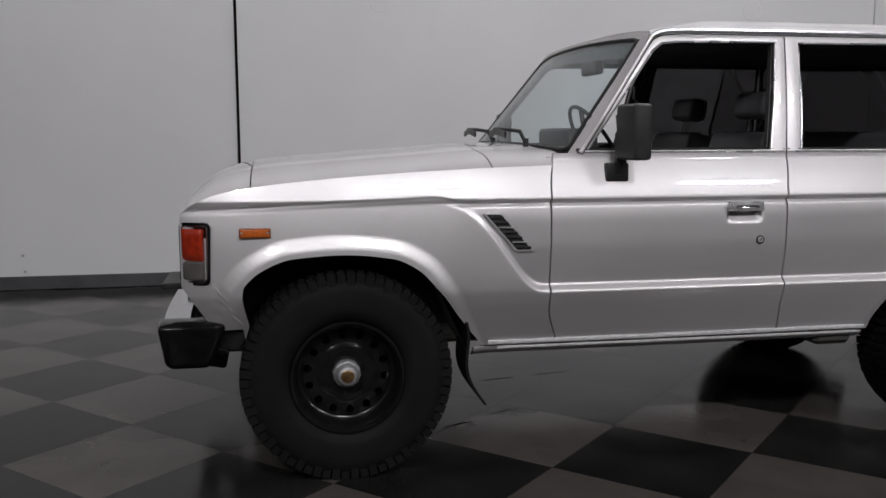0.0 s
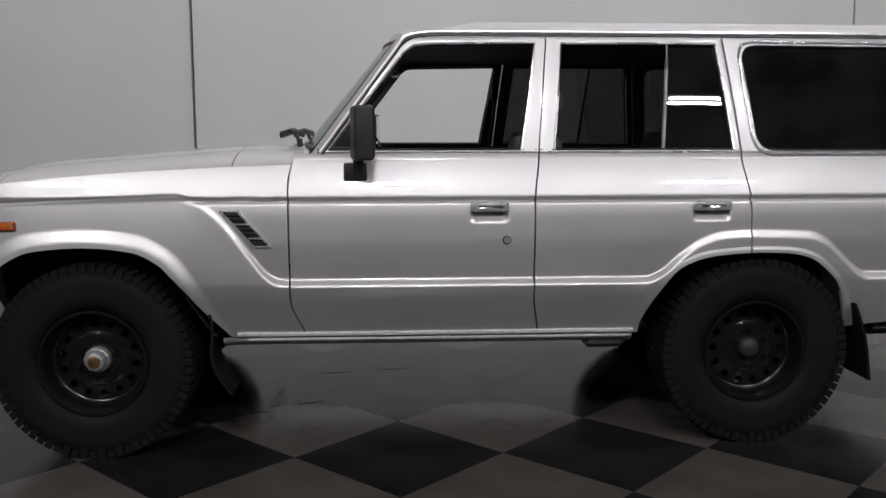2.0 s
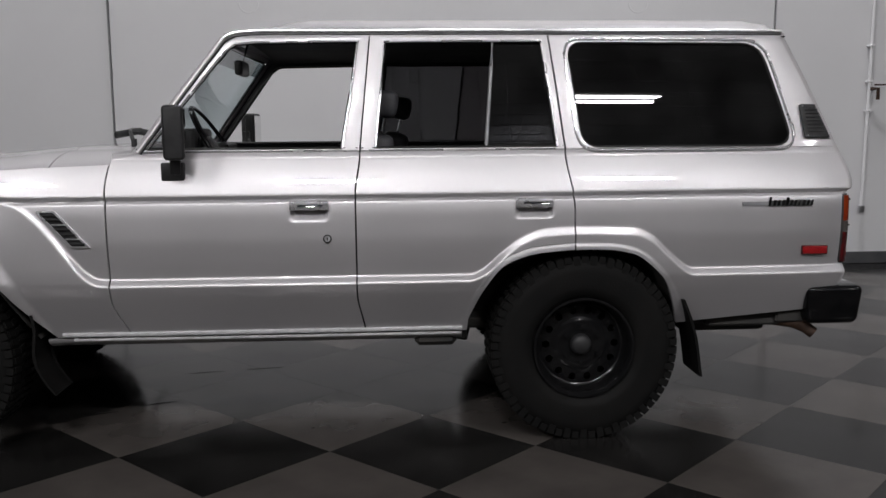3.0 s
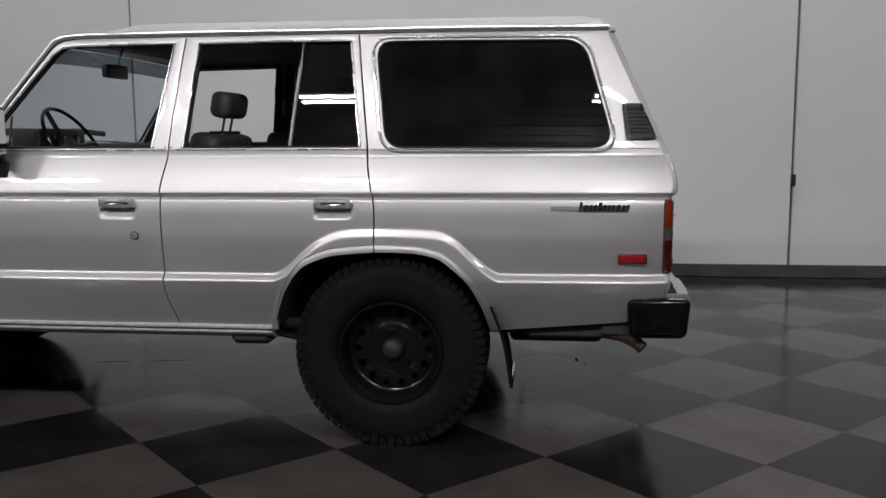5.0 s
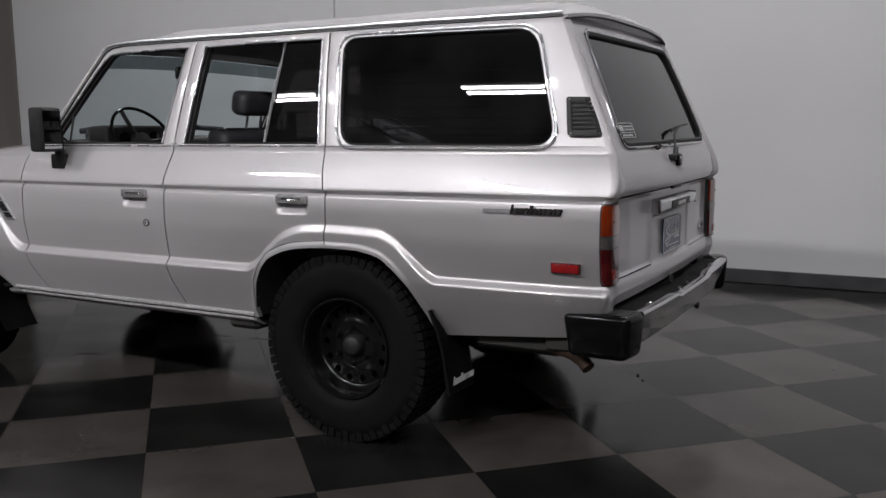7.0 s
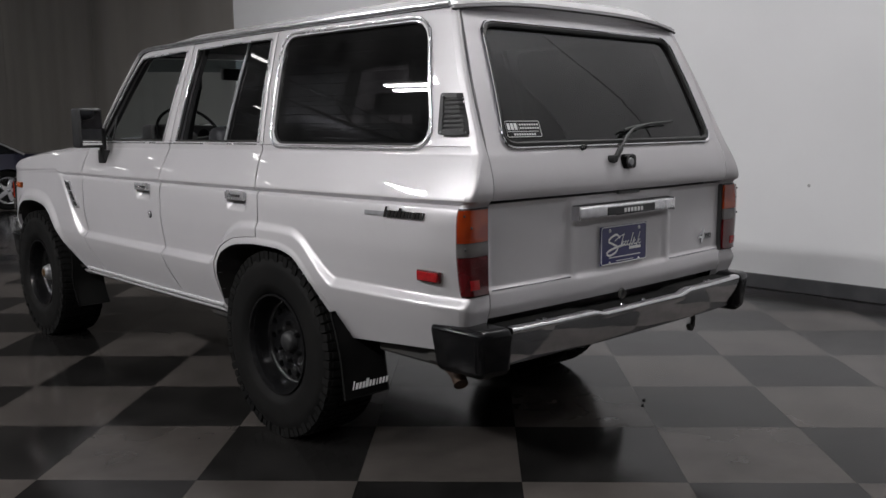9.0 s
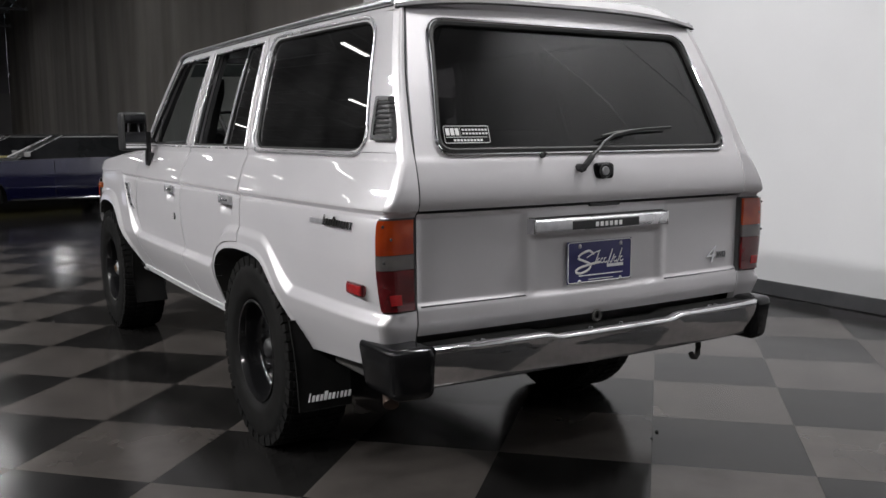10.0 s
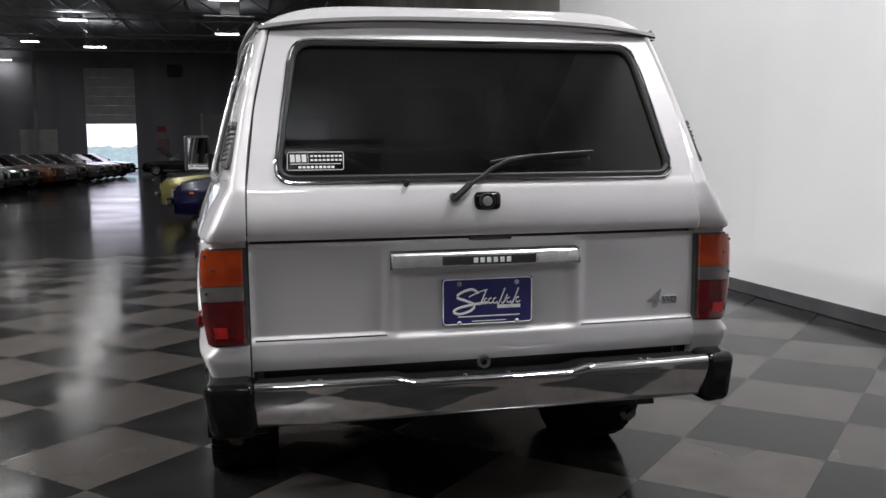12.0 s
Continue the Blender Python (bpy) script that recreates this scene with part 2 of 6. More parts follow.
def grid(fn, nu, nv, skirt=None, us=None, vs=None):
    """A sheet fn(u, v); skirt: a vector, or a function of a point, by which its rim is folded back."""
    us = us if us is not None else np.linspace(0, 1, nu + 1)
    vs = vs if vs is not None else np.linspace(0, 1, nv + 1)
    nu, nv = len(us) - 1, len(vs) - 1
    verts = [Vector(fn(float(u), float(v))) for u in us for v in vs]
    faces = [(i * (nv + 1) + j, (i + 1) * (nv + 1) + j, (i + 1) * (nv + 1) + j + 1, i * (nv + 1) + j + 1) for i in range(nu) for j in range(nv)]
    if skirt is not None:
        rim = [i * (nv + 1) for i in range(nu + 1)] + [nu * (nv + 1) + j for j in range(1, nv + 1)]
        rim += [i * (nv + 1) + nv for i in range(nu - 1, -1, -1)] + [j for j in range(nv - 1, 0, -1)]
        base = len(verts)
        for k in rim:
            verts.append(verts[k] + (skirt(verts[k]) if callable(skirt) else Vector(skirt)))
        m = len(rim)
        for k in range(m):
            l = (k + 1) % m
            faces.append((rim[k], base + k, base + l, rim[l]))
    return verts, faces


def rounded(corners, seg=5, edge=6):
    """A closed outline from corners (a, b, radius)."""
    out, n = [], len(corners)
    for i in range(n):
        p = Vector(corners[i][:2])
        a, b = Vector(corners[i - 1][:2]), Vector(corners[(i + 1) % n][:2])
        r = corners[i][2]
        da, db = (a - p).normalized(), (b - p).normalized()
        p0, p2 = p + da * r, p + db * r
        for k in range(seg + 1):
            t = k / seg
            out.append((1 - t) ** 2 * p0 + 2 * t * (1 - t) * p + t * t * p2)
        q = Vector(corners[(i + 1) % n][:2])
        q0 = q + (p - q).normalized() * corners[(i + 1) % n][2]
        for k in range(1, edge):
            out.append(p2.lerp(q0, k / edge))
    return out


def ring(outer, inner, put, depth=0.03, bulge=0.0):
    """A frame between two outlines of one length, laid on a surface by put(a, b, inset), flat or arched."""
    n = len(outer)
    if bulge:
        loops = [[(p[0] + (q[0] - p[0]) * t, p[1] + (q[1] - p[1]) * t, d) for p, q in zip(outer, inner)]
                 for t, d in ((0, depth), (0, 0.0), (0.25, -bulge * 0.75), (0.5, -bulge), (0.75, -bulge * 0.75), (1, 0.0), (1, depth))]
        verts = [put(*p) for loop in loops for p in loop]
        return verts, [(k * n + i, k * n + (i + 1) % n, (k + 1) * n + (i + 1) % n, (k + 1) * n + i) for k in range(len(loops) - 1) for i in range(n)]
    verts = [put(p[0], p[1], 0) for p in outer] + [put(p[0], p[1], 0) for p in inner]
    verts += [put(p[0], p[1], depth) for p in inner] + [put(p[0], p[1], depth) for p in outer]
    faces = []
    for i in range(n):
        j = (i + 1) % n
        faces += [(i, j, n + j, n + i), (n + i, n + j, 2 * n + j, 2 * n + i), (i, 3 * n + i, 3 * n + j, j)]
    return verts, faces


PANE_RINGS = (1.0, 0.93, 0.84, 0.74, 0.63, 0.51, 0.38, 0.25, 0.12)


def pane(outline, put, inset, thick=0.005):
    n, m = len(outline), len(PANE_RINGS)
    c = sum((Vector(p) for p in outline), Vector((0, 0))) / n
    verts, faces = [], []
    for d in (inset, inset + thick):
        base = len(verts)
        for f in PANE_RINGS:
            verts += [put(*(c + (Vector(p) - c) * f), d) for p in outline]
        verts.append(put(c[0], c[1], d))
        for r in range(m - 1):
            for i in range(n):
                j = (i + 1) % n
                faces.append((base + r * n + i, base + r * n + j, base + r * n + n + j, base + r * n + n + i))
        for i in range(n):
            faces.append((base + (m - 1) * n + i, base + (m - 1) * n + (i + 1) % n, base + m * n))
    return verts, faces


def lettering(name, text, size, mat, parent, m, depth=0.002):
    """Raised letters in the built-in font, as a mesh."""
    cu = bpy.data.curves.new(name, "FONT")
    cu.body, cu.size, cu.extrude, cu.align_x, cu.align_y = text, size, depth, "CENTER", "CENTER"
    tmp = bpy.data.objects.new(name, cu)
    scene.collection.objects.link(tmp)
    me = bpy.data.meshes.new_from_object(tmp.evaluated_get(bpy.context.evaluated_depsgraph_get()))
    bpy.data.objects.remove(tmp)
    me.transform(m)
    me.materials.clear()
    me.materials.append(mat)
    ob = new(name, me)
    ob.parent = parent
    return ob


def smooth_curve(xs, ys):
    """A monotone cubic through the points, as a function."""
    xs, ys = np.array(xs, float), np.array(ys, float)
    h, d = np.diff(xs), np.diff(ys) / np.diff(xs)
    m = np.zeros(len(xs))
    m[0], m[-1] = d[0], d[-1]
    for i in range(1, len(xs) - 1):
        if d[i - 1] * d[i] > 0:
            w1, w2 = 2 * h[i] + h[i - 1], h[i] + 2 * h[i - 1]
            m[i] = (w1 + w2) / (w1 / d[i - 1] + w2 / d[i])

    def f(x):
        x = min(max(x, xs[0]), xs[-1])
        i = min(int(np.searchsorted(xs, x, "right")) - 1, len(xs) - 2)
        t = (x - xs[i]) / h[i]
        return float((2 * t ** 3 - 3 * t * t + 1) * ys[i] + (t ** 3 - 2 * t * t + t) * h[i] * m[i] + (3 * t * t - 2 * t ** 3) * ys[i + 1] + (t ** 3 - t * t) * h[i] * m[i + 1])
    return f


def step(t):
    t = min(max(t, 0.0), 1.0)
    return t * t * (3 - 2 * t)


# ---- the hall ----
WALL_Y, END_X, EAST_X, SOUTH_Y, HIGH = 3.8, -53.0, 13.0, -24.0, 8.4
TILE_EDGE_X = -5.6


def wall_panel(name, x0, x1, mat, label):
    """One tilt-up slab of the long wall, with a gap to its neighbours."""
    out = 0.022 if -1 < x0 < 0 else 0.0
    w = tagged(part(name, box(x0 + 0.013, x1 - 0.013, WALL_Y - out, WALL_Y + 0.2, 0, HIGH, 0.004, 1), mat), label, "wall", kind="structure")
    return w


SEAMS = [13.0, 11.59, 5.52, -0.555, -5.59]
names = iter(range(1, 60))
for a, b in zip(SEAMS[1:], SEAMS[:-1]):
    panel = wall_panel(f"wall_north_{next(names)}", a, b, M_WALL, "tall white painted concrete wall panel")
    if b - a > 4:
        for cx in (a + 1.24, b - 1.3):
            if -3 < cx < 5:
                v, f = lathe([(0.078, -0.0005), (0.084, -0.0016), (0.090, -0.0016), (0.096, 0.001)], 32)
                part("patched_lifting_recess", ([(p[0] + cx, p[1] + WALL_Y - (0.022 if cx > -0.55 else 0), p[2] + 2.45) for p in v], f), M_WALL, panel)
x = -5.59
while x > END_X + 1:
    x2 = max(x - 5.05, END_X)
    wall_panel(f"wall_north_{next(names)}", x2, x, M_DARKWALL, "tall unpainted dark concrete wall panel")
    x = x2
tagged(part("wall_north_backing", box(END_X - 0.2, EAST_X + 0.2, WALL_Y + 0.08, WALL_Y + 0.4, 0, HIGH), M_GAP), "dark joints behind the wall panels", "wall", kind="structure")
tagged(part("baseboard", box(-5.59, EAST_X, WALL_Y - 0.036, WALL_Y - 0.024, 0, 0.115, 0.004, 1), M_BASE), "dark grey rubber baseboard along the white wall", "baseboard", kind="structure")
tagged(part("wall_south", box(END_X, EAST_X, SOUTH_Y - 0.3, SOUTH_Y, 0, HIGH), M_DARKWALL), "dark concrete wall of the hall", "wall", kind="structure")
# the east wall is added unseen, near black to keep mirror reflections dark
tagged(part("wall_east", box(EAST_X, EAST_X + 0.3, SOUTH_Y, WALL_Y, 0, HIGH), surface("unseen_dark_wall", (0.012, 0.012, 0.012), 0.7, alt=(0.018, 0.018, 0.018), scale=0.8, bump=0.3, bump_scale=9)), "unseen dark wall added to close the near end of the hall", "wall", kind="structure")
# end wall with a loading-door opening
DOOR_Y0, DOOR_Y1, DOOR_H, OPEN_H = -9.72, -6.74, 6.64, 3.2
for nm, y0, y1, z0, z1 in (("wall_west_1", SOUTH_Y, DOOR_Y0, 0, HIGH), ("wall_west_2", DOOR_Y1, WALL_Y, 0, HIGH), ("wall_west_3", DOOR_Y0, DOOR_Y1, DOOR_H, HIGH)):
    tagged(part(nm, box(END_X - 0.3, END_X, y0, y1, z0, z1), M_ENDWALL), "grey end wall of the hall", "wall", kind="structure")
M_SHUT = surface("pale_door_panel", (0.55, 0.53, 0.52), 0.6, alt=(0.46, 0.45, 0.44), scale=2)
door = thing("sectional_door", "pale sectional loading door, half raised, in the end wall", "garage door")
n_sec = 6
for k in range(n_sec):
    z0 = OPEN_H + (DOOR_H - OPEN_H) * k / n_sec
    part("door_panel", box(END_X - 0.12, END_X - 0.06, DOOR_Y0, DOOR_Y1, z0, z0 + (DOOR_H - OPEN_H) / n_sec - 0.002, 0.02, 1), M_SHUT, door)
small = thing("sectional_door", "closed pale roller door in the end wall behind parked cars", "garage door")
for k in range(4):
    part("door_panel", box(END_X, END_X + 0.05, -13.55, -11.40, 0.05 + 0.71 * k, 0.74 + 0.71 * k, 0.01, 1), M_SHUT, small)
# outdoors, beyond the open door: a glowing panel stands for the daylight
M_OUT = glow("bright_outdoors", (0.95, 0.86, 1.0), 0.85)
tagged(part("backdrop", box(END_X - 18, END_X - 17.9, -22, 6, 1.9, 9), M_OUT), "glowing panel for the hazy daylight outside the open door", "backdrop", kind="structure")
M_LEAF = surface("hazy_glowing_foliage", (0.14, 0.24, 0.20), 0.9, alt=(0.30, 0.42, 0.40), scale=2.2)
# pale blue emission on the leaves imitates daylight haze
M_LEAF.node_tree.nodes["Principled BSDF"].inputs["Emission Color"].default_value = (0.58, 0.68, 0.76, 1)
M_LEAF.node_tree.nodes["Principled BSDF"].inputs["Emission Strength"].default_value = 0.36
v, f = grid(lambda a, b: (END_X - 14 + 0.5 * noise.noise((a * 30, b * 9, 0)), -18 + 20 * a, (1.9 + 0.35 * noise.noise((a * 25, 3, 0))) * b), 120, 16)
tagged(part("hedge", (v, f), M_LEAF), "pale green hedge outside the loading door, haze added as glow", "hedge", kind="stuff")
tagged(part("ground", box(END_X - 60, END_X - 0.05, -60, 60, -0.2, -0.02), surface("pale_asphalt", (0.35, 0.34, 0.36), 0.8, alt=(0.28, 0.27, 0.29), scale=1.5)), "pale asphalt yard outside the hall", "ground", kind="structure")

tagged(part("wall_west_partition", box(END_X, END_X + 0.25, -2.7, WALL_Y - 0.01, 0, 3.8), surface("grey_partition", (0.40, 0.39, 0.40), 0.8, alt=(0.31, 0.305, 0.31), scale=0.5)), "low grey partition before the end wall", "wall", kind="structure")
tagged(part("trim", box(END_X + 0.25, END_X + 0.32, -2.78, -2.62, 0, 3.85, 0.01, 1), M_SHUT), "pale steel corner post of the low partition", "post", kind="structure")
# ceiling: deck, girders and bar joists in one mesh
bms = [box(END_X, EAST_X, SOUTH_Y, WALL_Y, HIGH, HIGH + 0.1)]
for gx in np.arange(-50, 13, 7.6):
    bms.append(box(gx - 0.09, gx + 0.09, SOUTH_Y, WALL_Y, 7.35, 7.45))
    bms.append(box(gx - 0.09, gx + 0.09, SOUTH_Y, WALL_Y, 8.1, 8.2))
    for gy in np.arange(SOUTH_Y, WALL_Y, 1.2):
        bms.append(moved(box(-0.025, 0.025, -0.75, 0.75, -0.025, 0.025), pose(gx, gy + 0.6, 7.78, 32 if int(gy) % 2 else -32)))
for gy in np.arange(SOUTH_Y + 1.0, WALL_Y, 1.85):
    bms.append(box(END_X, EAST_X, gy - 0.03, gy + 0.03, 8.28, 8.36))
    bms.append(box(END_X, EAST_X, gy - 0.03, gy + 0.03, 7.78, 7.82))
tagged(part("ceiling", merged(*bms), M_CEIL, smooth=False), "dark steel roof deck with girders and joists", "ceiling", kind="structure")

# floor slab; the tiles come last in the file
floor = tagged(part("floor", box(END_X, EAST_X, SOUTH_Y, WALL_Y + 0.05, -0.25, -0.006), M_CONC), "polished dark concrete floor, part laid with checkered tiles", "floor", kind="structure")


# hanging lamps
def tube_lamp(x, y, z, length=1.2, wide=0.16, along="x", power=None, twin=False, label="twin-tube white lamp over the display area, some added as unseen fill", up=0.0):
    lamp = thing("ceiling_lamp", label, "lamp", "hanging lamps", at=pose(x, y, z, 0, 0, 0 if along == "x" else 90))
    part("housing", box(-length / 2 - 0.03, length / 2 + 0.03, -wide * 0.6, wide * 0.6, 0.012, 0.08, 0.01, 1), M_LAMPCASE, lamp)
    for s in (-1, 1):
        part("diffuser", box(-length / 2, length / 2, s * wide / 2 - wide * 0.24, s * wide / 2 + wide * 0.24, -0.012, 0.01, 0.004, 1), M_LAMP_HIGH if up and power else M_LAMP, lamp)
    for s in (-1, 1):
        part("hanger", box(s * length * 0.4 - 0.004, s * length * 0.4 + 0.004, -0.004, 0.004, 0.08, HIGH - z), M_LAMPCASE, lamp)
    for dy in ((-wide / 2, wide / 2) if twin else (0,)) if power else ():
        li = bpy.data.lights.new("lamp_light", "AREA")
        li.shape, li.size, li.size_y, li.color = "RECTANGLE", length, wide * (0.45 if twin else 2), (1.0, 0.985, 0.97)
        li.energy = power / (2 if twin else 1)
        lo = new("lamp_light", li)
        lo.parent = lamp
        lo.matrix_basis = pose(0, dy, -0.03)
    # upward fill light added to the lamp to brighten the ceiling
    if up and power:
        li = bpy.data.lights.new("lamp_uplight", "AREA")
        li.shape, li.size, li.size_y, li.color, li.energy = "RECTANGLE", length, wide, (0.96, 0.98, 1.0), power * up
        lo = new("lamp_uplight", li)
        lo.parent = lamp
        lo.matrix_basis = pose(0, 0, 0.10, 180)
    return lamp


for lx, watt in ((-2.65, 245), (1.2, 215), (5.05, 205), (8.9, 100)):
    tube_lamp(lx, -6.2, 5.0, 1.2, 0.22, power=watt, twin=True)
# fill lamps added out of view to brighten the white wall side
for lx in (-3.0, 0.0, 2.6):
    tube_lamp(lx, 2.2, 6.0, power=40)
tube_lamp(5.2, 2.4, 7.4, power=175)
HIGH_LABEL = "bright linear lamp high under the roof, some added as unseen fill"
HIGH_LAMPS = [(-17.8, -0.75, 32), (-28.4, -0.95, 8), (-38.4, -0.9, 14), (-10.1, -6.7, None), (-16.7, -6.5, 10), (-25.0, -6.2, 12), (-34.7, -7.25, 24), (-44.8, -7.8, 30), (-52.4, -14.2, 6)]
HIGH_LAMPS += [(-14.5, -10.1, None), (-20.7, -9.9, None), (-25.7, -10.4, None), (-30.7, -11.1, None), (-42.7, -10.6, None), (-16.0, -12.5, None), (-31.0, -13.6, None)]
# these five are added out of view as fill for hall, car side and tail
HIGH_LAMPS += [(-36.0, -15.0, 40), (-15.0, -15.0, 60), (-4.6, -15.0, 80), (5.4, -15.0, 80), (10.6, -1.0, 70)]
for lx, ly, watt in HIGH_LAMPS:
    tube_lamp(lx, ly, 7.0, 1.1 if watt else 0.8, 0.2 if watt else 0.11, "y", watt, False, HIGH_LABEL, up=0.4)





# ---- the silver station wagon ----
CY = 0.035          # its centre line
wagon = thing("station_wagon", "silver boxy four-door off-road station wagon parked on the tiles", "car")
body_half = smooth_curve([-0.70, -0.58, -0.39, -0.28, 0.10, 0.64, 0.80, 1.5, 2.4, 3.4, 3.7, 3.95], [0.80, 0.86, 0.900, 0.912, 0.922, 0.930, 0.932, 0.937, 0.936, 0.913, 0.903, 0.865])
crease = smooth_curve([-0.70, -0.40, 0.20, 0.34, 0.43, 0.515, 0.627, 0.70, 0.745, 0.80, 2.25, 2.30, 2.38, 2.47, 2.57, 2.68, 2.93, 3.00, 3.07, 3.15, 3.19, 3.95],
                      [1.024, 1.036, 1.060, 1.064, 1.040, 0.975, 0.835, 0.745, 0.718, 0.714, 0.714, 0.735, 0.805, 0.870, 0.900, 0.905, 0.898, 0.872, 0.812, 0.742, 0.722, 0.722])
FRONT_ARCH = [(-0.485, 0.53), (-0.455, 0.61), (-0.405, 0.722), (-0.318, 0.812), (-0.205, 0.856), (-0.027, 0.868), (0.165, 0.850), (0.273, 0.798), (0.350, 0.703), (0.427, 0.552), (0.47, 0.475)]
REAR_ARCH = [(2.225, 0.475), (2.25, 0.54), (2.302, 0.655), (2.395, 0.768), (2.537, 0.814), (2.72, 0.826), (2.82, 0.824), (2.925, 0.806), (3.047, 0.712), (3.125, 0.590), (3.172, 0.486)]
front_arch = smooth_curve(*zip(*FRONT_ARCH))
rear_arch = smooth_curve(*zip(*REAR_ARCH))
HANDLES = (1.596, 2.514)


def bottom(x):
    """Lower edge of the side panels."""
    if x < -0.485:
        return 0.585
    if x < 0.47:
        return front_arch(x)
    if x < 2.225:
        return 0.475
    if x < 3.172:
        return rear_arch(x)
    return 0.486 + (x - 3.172) * 0.085


def arch_points(n=60):
    return [[(a + (b - a) * k / n, f(a + (b - a) * k / n)) for k in range(n + 1)] for f, a, b in ((front_arch, -0.485, 0.47), (rear_arch, 2.225, 3.172))]


ARCHES = np.array([p for arch in arch_points() for p in arch])
inset_high = smooth_curve([0.40, 0.60, 0.735, 0.80, 0.90, 0.97, 1.03, 1.036, 1.046, 1.056, 1.064, 1.08, 1.095, 1.125, 1.155, 1.198, 1.204, 1.212, 1.222, 1.237], [0.06, 0.046, 0.032, 0.022, 0.013, 0.0135, 0.019, 0.021, 0.030, 0.019, 0.012, 0.0161, 0.0208, 0.0312, 0.0430, 0.0627, 0.0655, 0.0702, 0.0714, 0.0720])
inset_low = smooth_curve([0.40, 0.47, 0.54, 0.61, 0.67, 0.72, 0.78, 1.10], [0.138, 0.112, 0.078, 0.043, 0.017, 0.003, 0.0, 0.0])


def half(x, z):
    """Half-width of the body at x and height z."""
    tuck = (0.010 * step((x - 3.00) / 0.60) + 0.016 * step((x - 3.32) / 0.52)) * min(max((z - 1.02) / 0.24, 0.0), 1.0)
    if z > 1.235:
        return body_half(x) - tuck - 0.072 - (z - 1.235) * 0.2836 + 0.007 * math.sin(math.pi * min((z - 1.235) / 0.48, 1))
    s = step((crease(x) - z) / 0.040 + 0.5)
    groove = step((x - 0.30) / 0.14)
    high = inset_high(z) if z < 1.03 or z > 1.064 else 0.017 - 0.005 * (z - 1.03) / 0.034 + groove * (inset_high(z) - 0.017 + 0.005 * (z - 1.03) / 0.034)
    swell = 0.017 * step((0.62 - x) / 0.25) * max(z - 0.80, 0) ** 2 / 0.0576
    w = body_half(x) - tuck - (1 - s) * high - s * (inset_low(z) + swell)
    d = float(np.min(np.hypot(ARCHES[:, 0] - x, ARCHES[:, 1] - z))) if (-0.7 < x < 0.75 or 2.0 < x < 3.4) and z < 1.02 else 9
    w += 0.016 * step((0.078 - d) / 0.062) if x < 1 else 0.004 * step((0.030 - d) / 0.02)
    if x < 0.62 and abs(z - crease(x) - 0.006) < 0.03:
        w -= 0.0020 * math.exp(-((z - crease(x) - 0.006) / 0.0052) ** 2) * step((0.56 - x) / 0.14)
    for hx in HANDLES:
        if abs(x - hx) < 0.1 and 0.93 < z < 1.02:
            w -= 0.026 * step((0.080 - abs(x - hx)) / 0.020) * step((z - 0.954) / 0.038) * step((1.024 - z) / 0.012)
    return w


rear_x = smooth_curve([0.45, 0.56, 0.66, 0.70, 0.735, 0.76, 1.03, 1.045, 1.06, 1.09, 1.20, 1.23, 1.74], [3.80, 3.835, 3.866, 3.876, 3.874, 3.867, 3.868, 3.872, 3.892, 3.898, 3.872, 3.858, 3.632])
hatch_half = smooth_curve([0.45, 0.65, 1.06, 1.21, 1.46, 1.69, 1.74], [0.735, 0.738, 0.740, 0.736, 0.704, 0.650, 0.638])


def side_end(z):
    return rear_x(z) - 0.030


def on_side(s):
    slim = 0.012 if s > 0 else 0.0      # the far side sits a little closer in

    def put(x, z, inset=0.0):
        return Vector((x, CY + s * (half(x, z) - inset - slim), z))
    return put


def seam_1(z):
    return 0.788 + 0.018 * step((z - 1.10) / 0.14) + 0.055 * step((0.66 - z) / 0.2) ** 1.3


def seam_2(z):
    return 1.783 + 0.020 * step((z - 1.06) / 0.17) + 0.03 * step((0.66 - z) / 0.2)


def seam_3(z):
    return 2.683 - 0.033 * step((z - 0.98) / 0.25)


KNOT_ROWS = [0, 22, 34, 74, 86, 104, 108, 110]     # rows of the mesh, closer at the crease and the groove
ROWS = 110


def side_panel(s, left, right, top, cols=90, low=None, rows=0):
    put = on_side(s)
    low = low or bottom

    def fn(u, v):
        x = left(0.8) + (right(0.8) - left(0.8)) * u
        z0, z1 = low(x), top(x)
        if rows:
            z = z0 + (z1 - z0) * v
            return put(left(z) + (right(z) - left(z)) * u, z)
        c = crease(x)
        knots = [z0, c - 0.027, c + 0.027, 1.030, 1.066, 1.196, 1.214, z1]
        for q in range(1, 8):
            knots[q] = min(max(knots[q], knots[q - 1] + 0.0004), z1 - 0.0004 * (7 - q))
        row = v * ROWS
        q = int(np.searchsorted(KNOT_ROWS, row + 1e-6, "right")) - 1
        q = min(q, 6)
        z = knots[q] + (knots[q + 1] - knots[q]) * (row - KNOT_ROWS[q]) / (KNOT_ROWS[q + 1] - KNOT_ROWS[q])
        x = left(z) + (right(z) - left(z)) * u
        return put(x, z)
    return grid(fn, cols, rows or ROWS, skirt=(0, -s * 0.022, 0))


fender_top = smooth_curve([-0.64, -0.60, -0.56, -0.46, -0.36, -0.147, 0.175, 0.505, 0.80, 0.90], [1.000, 1.026, 1.056, 1.096, 1.116, 1.140, 1.164, 1.181, 1.193, 1.215])
hood_top = smooth_curve([-0.64, -0.60, -0.56, -0.50, -0.36, 0.0, 0.30, 0.56, 0.75, 0.90], [1.015, 1.055, 1.100, 1.142, 1.182, 1.215, 1.238, 1.258, 1.262, 1.266])
GAP = 0.0035


